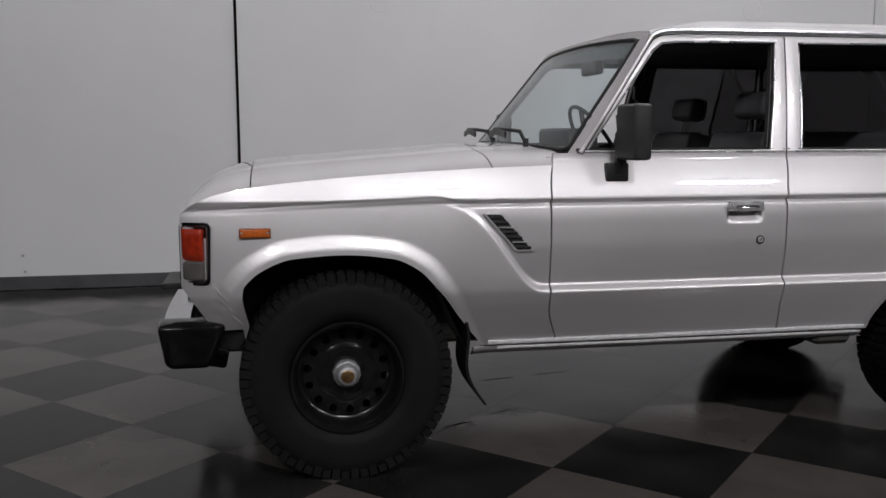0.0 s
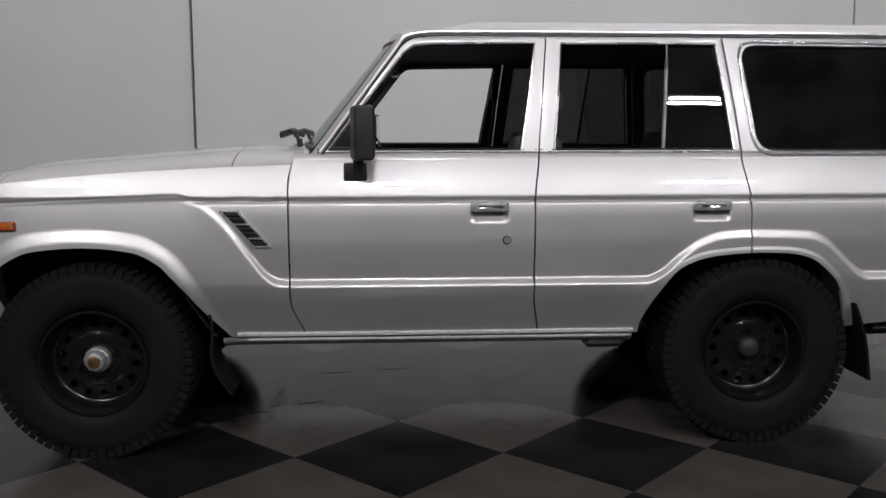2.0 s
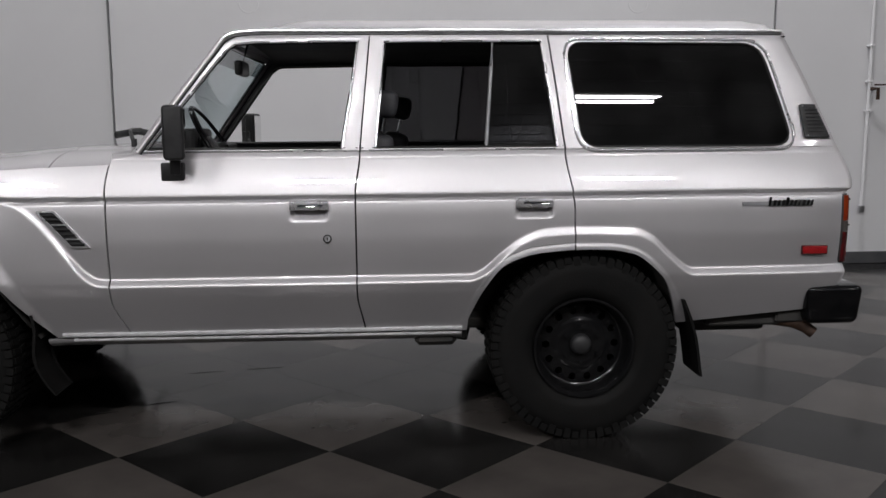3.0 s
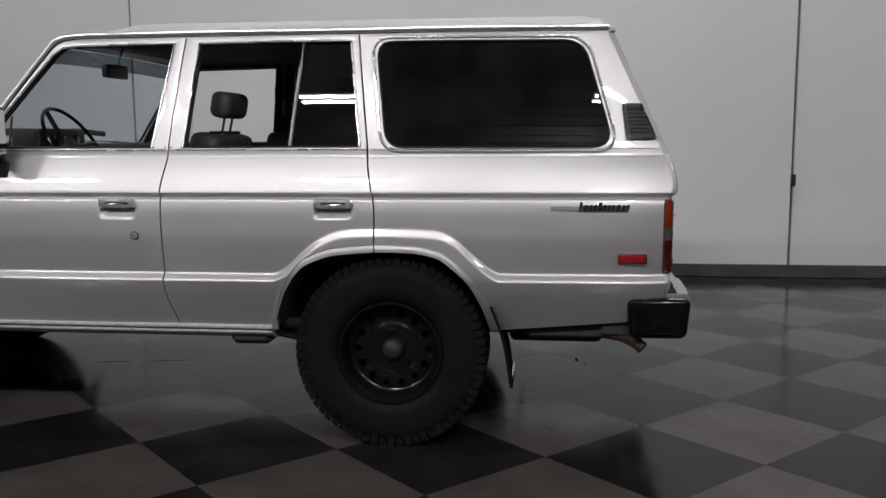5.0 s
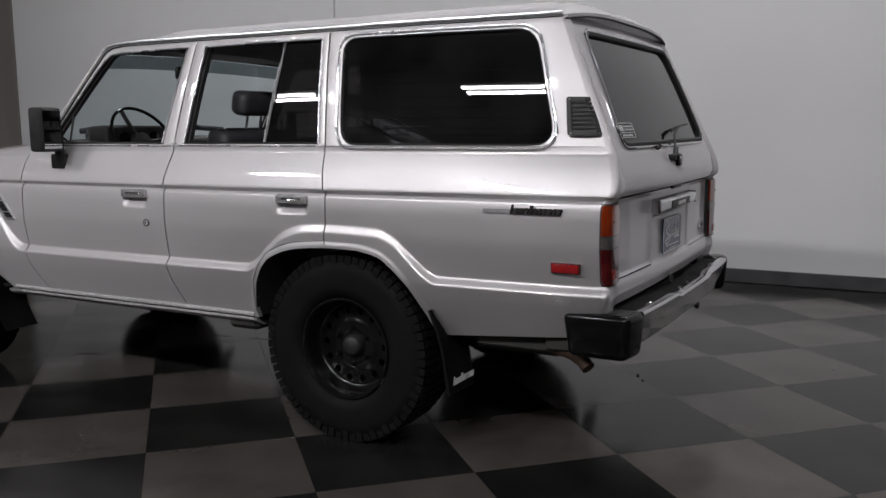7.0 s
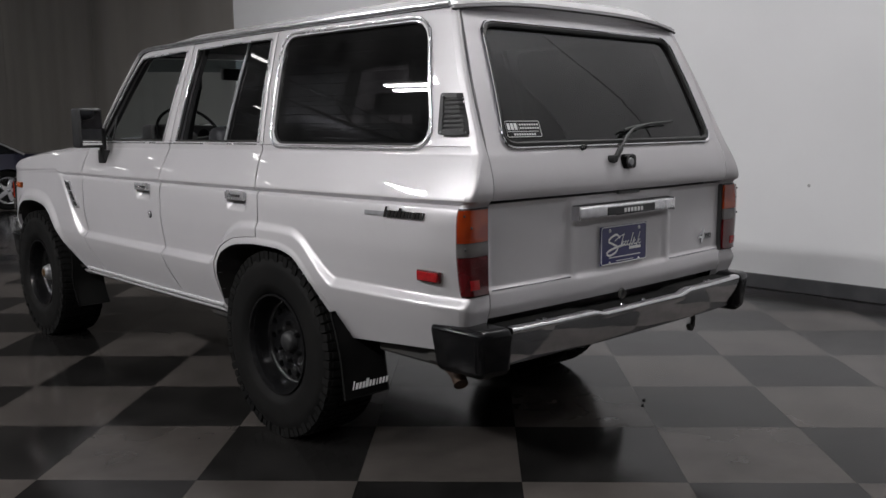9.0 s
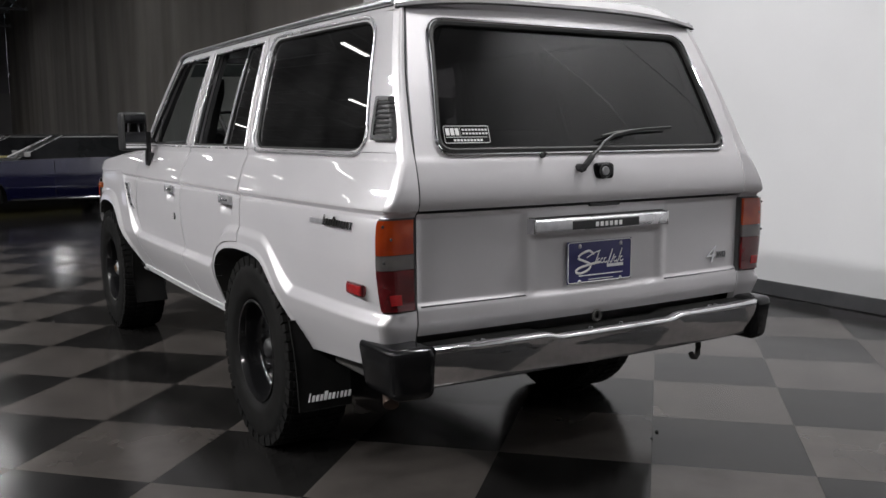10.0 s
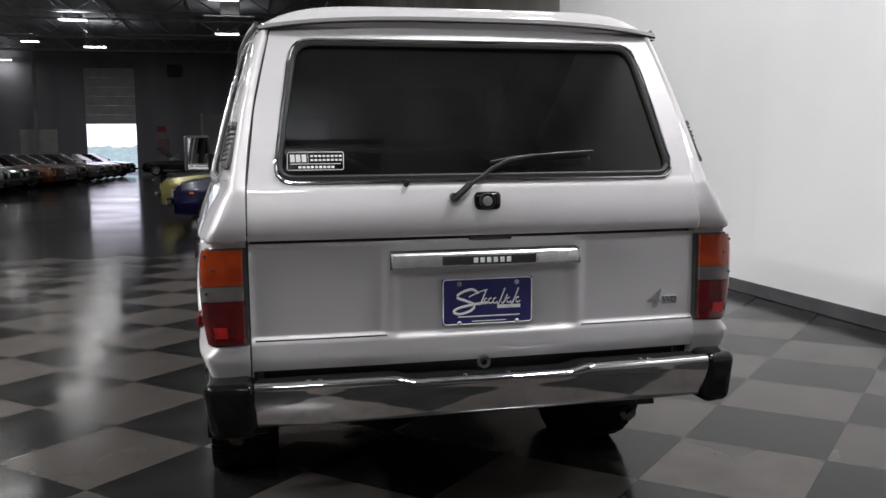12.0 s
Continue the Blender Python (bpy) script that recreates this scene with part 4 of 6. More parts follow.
for k in range(5):
    part("slat", box(-0.628, -0.612, CY - 0.40, CY + 0.40, 0.80 + 0.034 * k, 0.815 + 0.034 * k, 0.003, 1), M_BLACK, gr)
for s in (-1, 1):
    v, f = lathe([(0.0, -0.02), (0.06, -0.015), (0.085, -0.004), (0.092, 0.0), (0.098, 0.02)], 32, "x")
    part("headlight", ([(p[0] - 0.612, p[1] + CY + s * 0.56, p[2] + 0.875) for p in v], f), M_CLEAR, gr)


def roof_point(u, v):
    t = 2 * v - 1
    x0 = 1.195 + 0.055 * abs(t) ** 2.2
    x1 = 3.660 - 0.024 * abs(t) ** 6
    x = x0 + (x1 - x0) * u
    w = (half(min(x, 3.62), 1.724) + 0.006) * t
    rise = step((x - x0 + 0.05) / 0.42) * 0.8 + 0.2
    back = step((x1 - x) / 0.07)
    z = 1.722 + (0.074 * rise * (0.48 + 0.52 * back)) * (1 - abs(t) ** (3.0 + 3.5 * back)) + 0.009 * step((0.84 - abs(t)) / 0.06) * step((x - 1.42) / 0.2) * step((x1 - 0.10 - x) / 0.05)
    return Vector((x, CY + w, z))


roof = part("roof", grid(roof_point, 110, 60, skirt=(0, 0, -0.012)), M_PAINT, wagon)
part("roof_lining", grid(lambda u, v: Vector((1.27 + 2.36 * u, CY + (2 * v - 1) * (0.69), 1.700 + 0.03 * (1 - abs(2 * v - 1) ** 4))), 10, 10), M_LINER, wagon)
part("roof_rear_lip", tube([roof_point(1.0, v) + Vector((-0.004, 0, -0.014)) for v in np.linspace(0.0, 1.0, 31)], 0.005, 8, flat=(0.004, 0.010)), M_SEAL, wagon, "black rubber edge of the roof")
part("roof_rear_panel", grid(lambda u, v: roof_point(1.0, u).lerp(Vector((rear_x(1.722) - 0.016 * abs(2 * u - 1) ** 2.2, CY + (2 * u - 1) * 0.655, 1.718)), v) + Vector((-0.012 * (1 - v), 0, -0.012 * (1 - v))), 40, 4), M_PAINT, wagon)
part("header", grid(lambda u, v: roof_point(0, u) + Vector((-0.012 * v, 0, -0.004 - 0.028 * v)), 30, 3), M_PAINT, wagon)


# windscreen
def screen(a, b, d=0.0):
    """a across from -1 to 1, b up from 0 to 1."""
    xb, xt = 0.800 + 0.085 * abs(a) ** 2.4, 1.178 + 0.055 * abs(a) ** 2.2
    wb, wt = 0.805, 0.690
    zb = 1.262 - 0.022 * abs(a) ** 3
    return Vector((xb + (xt - xb) * b + d * 0.77, CY + a * (wb + (wt - wb) * b), zb + (1.702 - zb + 0.02 * (1 - abs(a) ** 2)) * b - d * 0.63))


s_out = rounded([(-0.985, 0.01, 0.06), (-0.985, 0.985, 0.06), (0.985, 0.985, 0.06), (0.985, 0.01, 0.06)], 4, 12)
ws = part("windscreen", pane(s_out, screen, 0.0), M_WIND, wagon, "clear windscreen with a faint green tint")
ws.visible_shadow = False
part("windscreen_seal", tube([screen(p[0], p[1]) for p in s_out], 0.008, 6, True), M_SEAL, ws)
part("shade_band", grid(lambda u, v: screen(-0.95 + 1.9 * u, 0.83 + 0.145 * v, 0.012), 30, 4), M_BAND, ws).visible_shadow = False
for wy in (-0.50, 0.08):
    w0 = Vector((0.80, CY + wy, 1.272))
    arm = part("wiper", tube([w0, w0 + Vector((-0.02, 0.02, 0.050)), w0 + Vector((-0.05, 0.14, 0.058)), w0 + Vector((-0.055, 0.32, 0.060))], 0.009, 6), M_BLACK, wagon, "black windscreen wiper")
    part("wiper_blade", tube([w0 + Vector((-0.085, 0.02, 0.036)), w0 + Vector((-0.060, 0.28, 0.052)), w0 + Vector((-0.03, 0.52, 0.036))], 0.006, 6, flat=(0.016, 0.006)), M_BLACK, arm)
    part("wiper_pivot", tube([w0 - Vector((0, 0, 0.03)), w0 + Vector((0, 0, 0.02))], 0.013, 8), M_BLACK, arm)


# tailgate
def on_rear(w, z, d=0.0):
    bulge = 0.008 * math.sin(math.pi * min(max((z - 1.23) / 0.48, 0), 1))
    return Vector((rear_x(z) + bulge - 0.016 * abs(w / 0.74) ** 2.2 - d, CY + w, z))


H_SIDE = ((1.0565, 0.004), (1.21, 0.02), (1.46, 0.03), (1.727, 0.03))
G_SIDE = ((0.646, 1.240, 0.055), (0.6355, 1.30, 0.02), (0.608, 1.46, 0.02), (0.572, 1.664, 0.06))
h_out = rounded([(-hatch_half(z), z, r) for z, r in H_SIDE] + [(hatch_half(z), z, r) for z, r in reversed(H_SIDE)], 5, 14)
h_in = rounded([(-w, z, r) for w, z, r in G_SIDE] + [(w, z, r) for w, z, r in reversed(G_SIDE)], 5, 14)


def frame_sheet(outer, inner, put, loops=26, depth=0.03):
    """A curved sheet between two outlines, laid on a surface in many loops, its rims folded in."""
    n, verts = len(outer), []
    levels = [(0.0, depth)] + [(k / loops, 0.0) for k in range(loops + 1)] + [(1.0, depth)]
    for t, d in levels:
        verts += [put(p[0] + (q[0] - p[0]) * t, p[1] + (q[1] - p[1]) * t, d) for p, q in zip(outer, inner)]
    return verts, [(k * n + i, k * n + (i + 1) % n, (k + 1) * n + (i + 1) % n, (k + 1) * n + i) for k in range(len(levels) - 1) for i in range(n)]


hatch = part("hatch", frame_sheet(h_out, h_in, on_rear), M_PAINT, wagon)
part("hatch_trim", ring(h_out, h_in, lambda a, b, d: on_rear(a, b, 0.034 + d), 0.02), M_TRIM, hatch)
rg = part("rear_glass", pane(h_in, on_rear, 0.010), M_TINT, hatch)
rg.visible_shadow = False
part("glass_seal", tube([on_rear(p[0], p[1], 0.002) for p in h_in], 0.010, 6, True), M_SEAL, hatch)
part("chrome_trim", tube([on_rear(p[0], p[1], -0.004) for p in rounded([(-0.658, 1.228, 0.06), (-0.582, 1.677, 0.065), (0.582, 1.677, 0.065), (0.658, 1.228, 0.06)], 5, 14)], 0.006, 8, True), M_CHROME, hatch)


def gate_point(u, v):
    z = 0.655 + 0.391 * v
    w = (2 * u - 1) * (hatch_half(z) - 0.002)
    d = 0.0
    a = abs(w)
    d += 0.006 * step((a - 0.316) / 0.022) * step((0.738 - a) / 0.01) * step((z - 0.750) / 0.012) * step((1.040 - z) / 0.010)
    d += 0.007 * step((0.305 - a) / 0.03) * step((z - 0.735) / 0.02) * step((0.955 - z) / 0.02)
    return on_rear(w, z, d)


for s in (-1, 1):
    part("hatch_gap", tube([(rear_x(z) - 0.020, CY + s * (hatch_half(z) + 0.003), z) for z in np.linspace(0.64, 1.715, 60)], 0.005, 6), M_SEAL, wagon)
gate = part("tailgate", grid(gate_point, 120, 70, skirt=(-0.025, 0, 0)), M_PAINT, wagon)
part("gate_edge", tube([on_rear(w, 0.749, 0.0) for w in np.linspace(-0.725, -0.322, 12)], 0.003, 6), M_CHROME, gate)
part("gate_edge", tube([on_rear(w, 0.749, 0.0) for w in np.linspace(0.322, 0.725, 12)], 0.003, 6), M_CHROME, gate)
part("latch_recess", box(3.872, 3.888, CY - 0.06, CY + 0.08, 1.040, 1.056, 0.004, 1), M_BLACK, gate)
bar = part("light_bar", box(3.855, 3.905, CY - 0.312, CY + 0.302, 0.962, 1.006, 0.012, 3), M_BRIGHT, gate, "chrome number-plate light bar")
bp = part("name_plaque", box(3.900, 3.9085, CY - 0.152, CY + 0.155, 0.966, 0.997, 0.003, 1), M_BLACK, bar, "black name plaque")
for k in range(6):
    part("plaque_mark", box(3.9085, 3.910, CY - 0.052 + k * 0.0215, CY - 0.038 + k * 0.0215, 0.972, 0.988, 0.0005, 1), M_WHITE, bp)
for w in (-0.312, 0.302):
    part("bar_bracket", box(3.852, 3.902, CY + w - 0.004, CY + w + 0.004, 0.957, 1.010, 0.003, 2), M_CHROME, bar)
part("bar_gasket", box(3.852, 3.880, CY - 0.312, CY + 0.302, 1.000, 1.012, 0.003, 1), M_BLACK, bar)
pl = part("number_plate", box(3.866, 3.871, CY - 0.146, CY + 0.153, 0.768, 0.918, 0.002, 1), M_PLATE, gate, "dark blue dealer plate with white swash")
o = rounded([(-0.143, 0.771, 0.012), (-0.143, 0.915, 0.012), (0.150, 0.915, 0.012), (0.150, 0.771, 0.012)], 4, 3)
part("plate_border", tube([(3.8715, CY + p[0], p[1]) for p in o], 0.0018, 6, True), M_WHITE, pl)
def stroke(pts, wide, n=8):
    """A flat brush stroke through points on the plate, smoothed."""
    p = [pts[0]] + list(pts) + [pts[-1]]
    out = []
    for a, b, c, d in zip(p, p[1:], p[2:], p[3:]):
        for k in range(n):
            t = k / n
            out.append([0.5 * (2 * b[i] + (c[i] - a[i]) * t + (2 * a[i] - 5 * b[i] + 4 * c[i] - d[i]) * t * t + (3 * b[i] - a[i] - 3 * c[i] + d[i]) * t ** 3) for i in (0, 1)])
    out.append(list(pts[-1]))
    return tube([(3.8718, CY + 0.003 + a, b - 0.004) for a, b in out], wide, 6, flat=(wide, 0.0012))


part("plate_swash", stroke([(-0.030, 0.872), (-0.052, 0.886), (-0.088, 0.876), (-0.100, 0.862), (-0.072, 0.850), (-0.044, 0.836), (-0.056, 0.818), (-0.092, 0.808), (-0.112, 0.816), (-0.094, 0.828), (-0.04, 0.838), (0.0, 0.842)], 0.0042), M_WHITE, pl)
for k, (a, hh) in enumerate(zip(np.linspace(-0.030, 0.092, 9), (0.046, 0.020, 0.020, 0.020, 0.048, 0.028, 0.020, 0.048, 0.020))):
    part("plate_mark", stroke([(a, 0.842), (a + 0.006, 0.838), (a + 0.010 + hh * 0.35, 0.838 + hh)] if hh > 0.025 else [(a + 0.012, 0.856), (a + 0.004, 0.852), (a + 0.003, 0.842), (a + 0.009, 0.839), (a + 0.017, 0.844)], 0.0022), M_WHITE, pl)
part("plate_swash", stroke([(-0.062, 0.862), (-0.030, 0.876), (0.0, 0.884)], 0.0020), M_WHITE, pl)
part("plate_line", box(3.8712, 3.8722, CY + 0.035, CY + 0.112, 0.818, 0.829, 0.0004, 1), M_WHITE, pl)
part("plate_line", box(3.8712, 3.8722, CY - 0.095, CY + 0.110, 0.793, 0.797, 0.0004, 1), M_WHITE, pl)
part("plate_line", box(3.8712, 3.8722, CY - 0.050, CY + 0.065, 0.778, 0.781, 0.0004, 1), M_WHITE, pl)
for a, b in ((-0.09, 0.900), (0.10, 0.900), (-0.09, 0.774), (0.10, 0.774)):
    v, f = lathe([(0.0, 0.003), (0.006, 0.002), (0.008, 0.0)], 12, "x")
    part("plate_screw", ([(p[0] + 3.871, p[1] + CY + a, p[2] + b) for p in v], f), M_ALU, pl)
# drive emblem
face_back = Matrix(((0, 0, 1, 0), (1, 0, 0, 0), (0, 1, 0, 0), (0, 0, 0, 1)))
em = lettering("drive_emblem", "4", 0.092, M_CHROME, gate, Matrix.Translation((3.855, CY + 0.588, 0.816)) @ face_back @ Matrix(((1.15, 0.30, 0, 0), (0, 1, 0, 0), (0, 0, 1, 0), (0, 0, 0, 1))))
part("emblem_plate", box(3.848, 3.8535, CY + 0.620, CY + 0.672, 0.801, 0.828, 0.001, 1), M_BAR, em)
lettering("emblem_letters", "WD", 0.028, M_BLACK, em, Matrix.Translation((3.8540, CY + 0.646, 0.8145)) @ face_back, 0.0008)
# lock, wiper, washer and sticker on the hatch
lk = part("hatch_lock", box(3.866, 3.900, CY - 0.043, CY + 0.043, 1.134, 1.192, 0.020, 5), M_GLOSSBLACK, hatch, "black hatch push lock")
v, f = lathe([(0.0, 0.006), (0.014, 0.006), (0.017, 0.0)], 20, "x")
part("lock_barrel", ([(p[0] + 3.900, p[1] + CY - 0.004, p[2] + 1.163) for p in v], f), M_BAR, lk)
part("lock_ring", lathe([(0.020, 0.0), (0.022, 0.004), (0.025, 0.004), (0.027, 0.0)], 24, "x"), M_BLACK, lk).location = (3.899, CY - 0.004, 1.163)
wp = part("rear_wiper", tube([(3.896, CY - 0.104, 1.178), (3.890, CY - 0.062, 1.213), (3.878, CY - 0.015, 1.238), (3.866, CY + 0.018, 1.262), (3.855, CY + 0.076, 1.288), (3.848, CY + 0.165, 1.302)], 0.007, 6, flat=(0.007, 0.005)), M_BLACK, hatch, "black rear wiper")
part("wiper_blade", tube([(3.850, CY + 0.020, 1.283), (3.842, CY + 0.10, 1.297), (3.838, CY + 0.25, 1.308), (3.834, CY + 0.372, 1.314)], 0.004, 6, flat=(0.005, 0.004)), M_BLACK, wp)
part("wiper_boot", tube([(3.898, CY - 0.116, 1.168), (3.900, CY - 0.092, 1.188), (3.894, CY - 0.060, 1.215)], 0.011, 8), M_BLACK, wp)
part("wiper_pivot", tube([(3.872, CY - 0.108, 1.176), (3.908, CY - 0.108, 1.177)], 0.014, 10), M_BLACK, wp)
part("washer_nozzle", tube([(3.855, CY - 0.256, 1.214), (3.874, CY - 0.255, 1.222), (3.876, CY - 0.250, 1.232)], 0.008, 8), M_BLACK, hatch)
st = part("sticker", tube([on_rear(p[0], p[1], 0.004) for p in rounded([(-0.614, 1.266, 0.006), (-0.611, 1.320, 0.006), (-0.441, 1.320, 0.006), (-0.444, 1.266, 0.006)], 3, 3)], 0.0012, 4, True), M_WHITE, rg, "white outlined sticker on the glass")
bars = [(-0.604 + 0.0175 * k, -0.590 + 0.0175 * k, 1.290, 1.313) for k in range(3)]
bars += [(-0.543 + 0.0125 * k, -0.534 + 0.0125 * k, z, z + 0.006) for k in range(8) for z in (1.305, 1.293)]
bars += [(-0.606, -0.450, 1.2835, 1.2855), (-0.5505, -0.5495, 1.2855, 1.317)] + [(-0.580 + 0.0125 * k, -0.571 + 0.0125 * k, 1.271, 1.278) for k in range(9)]
for a, b, c, d in bars:
    part("sticker_bar", grid(lambda u, v: on_rear(a + (b - a) * u, c + (d - c) * v, 0.006), 2, 2), M_WHITE, st)


# bumpers: chrome bar, black end caps, rubber step pad
def bumper(front):
    sx = -1 if front else 1
    bx = -0.712 if front else 3.985      # face of the bar
    z0, z1 = (0.455, 0.605) if front else (0.497, 0.640)
    prof = [(0.10, z1 - 0.006), (0.03, z1)] if front else [(0.050, z1 - 0.030), (0.047, z1 - 0.004), (0.028, z1)]
    prof += [(0.007, z1 - 0.002), (0.002, z1 - 0.006), (0.0, z1 - 0.012), (0.006, z1 - 0.042), (0.013, z1 - 0.070), (0.022, z1 - 0.098), (0.033, z0 + 0.016), (0.042, z0 + 0.004), (0.055, z0 + 0.010)]

    def fn(u, v):
        k = v * (len(prof) - 1)
        i = min(int(k), len(prof) - 2)
        a, b = prof[i], prof[i + 1]
        d, z = a[0] + (b[0] - a[0]) * (k - i), a[1] + (b[1] - a[1]) * (k - i)
        t = 2 * u - 1
        dip = 0.013 * step((0.43 - abs(t)) / 0.09) * step((z - z1 + 0.045) / 0.03) if not front else 0
        return Vector((bx - sx * (d + 0.022 * abs(t) ** 3), CY + t * 0.735, z - dip))
    bb = part("bumper", grid(fn, 60, 35), M_CHROME, wagon, "chrome bumper bar, slightly dull and scratched")
    part("bumper_inside", box(min(bx - sx * 0.12, bx - sx * 0.062), max(bx - sx * 0.12, bx - sx * 0.062), CY - 0.70, CY + 0.70, z0 + 0.03, z1 - 0.04), M_UNDER, bb)
    for s in (-1, 1):
        cap = box(0, 0.275, 0, 0.150 if front else (0.156 if s < 0 else 0.120), z0 - (0.014 if front else 0.024), z1 + (0.014 if front else 0.004), 0.0)
        for v in cap.verts:
            if v.co.z < z0 + 0.05:
                v.co.x = (0.028 if front else 0.014) + v.co.x * (0.66 if front else 0.88)
                v.co.y *= 0.88
            if v.co.y > 0.05 and v.co.x < 0.05:
                v.co.x += 0.02
        bmesh.ops.bevel(cap, geom=cap.edges[:], offset=0.030, segments=5, affect="EDGES", profile=0.5)
        for v in cap.verts:
            v.co = Vector((bx + (-0.006 if front else -0.014) - sx * v.co.x, CY + s * (0.728 + v.co.y), v.co.z))
        part("end_cap", cap, M_GLOSSBLACK, bb, "gloss black plastic bumper end")
    if not front:
        def pad_top(w):
            return 0.632 - 0.013 * step((0.43 - abs(w) / 0.735) / 0.09)
        part("step_pad", grid(lambda u, v: Vector((3.845 + 0.094 * v, CY + (2 * u - 1) * 0.72, pad_top((2 * u - 1) * 0.72))), 60, 3, skirt=(0, 0, -0.02)), M_RUBBER, bb)
        for w in (-0.575, -0.540, -0.088, 0.052, 0.505, 0.535):
            v, f = lathe([(0.0, 0.008), (0.007, 0.007), (0.010, 0.0)], 12, "z")
            part("bolt", ([(p[0] + 3.930, p[1] + CY + w, p[2] + pad_top(w)) for p in v], f), M_CHROME, bb)
        v, f = lathe([(0.010, 0.004), (0.019, 0.006), (0.023, 0.0)], 20, "x")
        part("bumper_ring", ([(p[0] + 3.872, p[1] + CY - 0.01, p[2] + 0.645) for p in v], f), M_UNDER, bb)
    return bb


bumper(True)
bumper(False)
hook = [(3.87, CY + 0.512, 0.490), (3.872, CY + 0.514, 0.462), (3.875, CY + 0.508, 0.436), (3.878, CY + 0.492, 0.424), (3.880, CY + 0.474, 0.428), (3.880, CY + 0.466, 0.444)]
part("tow_hook", tube(hook, 0.011, 8), M_UNDER, wagon, "dark steel tow hook")

# underside
part("chassis", merged(box(-0.55, 3.66, CY - 0.52, CY - 0.40, 0.42, 0.50, 0.01, 1), box(-0.55, 3.66, CY + 0.40, CY + 0.52, 0.42, 0.50, 0.01, 1), box(-0.5, 3.78, CY - 0.46, CY + 0.46, 0.50, 0.545), box(0.52, 2.18, CY - 0.78, CY + 0.78, 0.50, 0.545), box(3.22, 3.79, CY - 0.76, CY + 0.76, 0.50, 0.545)), M_UNDER, wagon)
for ax in (0.0, 2.735):
    part("axle", merged(moved(box(-0.05, 0.05, -0.62, 0.62, -0.05, 0.05, 0.02), pose(ax, CY, 0.395)), moved(box(-0.12, 0.12, -0.12, 0.12, -0.13, 0.13, 0.05), pose(ax, CY + 0.12, 0.395))), M_UNDER, wagon)
    for s in (-1, 1):
        part("leaf_spring", tube([(ax - 0.55, CY + s * 0.50, 0.46), (ax - 0.3, CY + s * 0.50, 0.42), (ax, CY + s * 0.50, 0.40), (ax + 0.3, CY + s * 0.50, 0.42), (ax + 0.55, CY + s * 0.50, 0.46)], 0.03, 6, flat=(0.02, 0.035)), M_UNDER, wagon)
        part("shackle", moved(box(-0.03, 0.16, -0.03, 0.03, -0.04, 0.03, 0.01, 1), pose(ax - 0.62, CY + s * 0.56, 0.44, 0, 12, 0)), M_UNDER, wagon)
part("exhaust", tube([(2.2, CY - 0.62, 0.46), (3.1, CY - 0.66, 0.47), (3.45, CY - 0.70, 0.475), (3.60, CY - 0.75, 0.478), (3.68, CY - 0.765, 0.468), (3.705, CY - 0.769, 0.461)], 0.024, 10), M_UNDER, wagon)
part("tailpipe", tube([(3.30, CY - 0.675, 0.473), (3.45, CY - 0.70, 0.474), (3.60, CY - 0.75, 0.477), (3.68, CY - 0.765, 0.467), (3.705, CY - 0.769, 0.460)], 0.0255, 12), M_RUST, wagon, "rusty brown tailpipe")
part("exhaust_tip", tube([(3.70, CY - 0.768, 0.463), (3.745, CY - 0.782, 0.444), (3.775, CY - 0.796, 0.420)], 0.026, 12), M_RUST, wagon, "rusty tailpipe end")
part("muffler", box(3.22, 3.62, CY - 0.66, CY - 0.40, 0.405, 0.49, 0.035, 3), M_UNDER, wagon)
part("hanger_bracket", merged(box(3.30, 3.76, CY - 0.78, CY - 0.66, 0.455, 0.52, 0.01, 1), box(3.60, 3.78, CY - 0.80, CY - 0.70, 0.47, 0.53, 0.01, 1)), M_UNDER, wagon)
part("step_bracket", box(2.02, 2.20, CY - 0.80, CY - 0.60, 0.40, 0.46, 0.02, 1), M_UNDER, wagon)


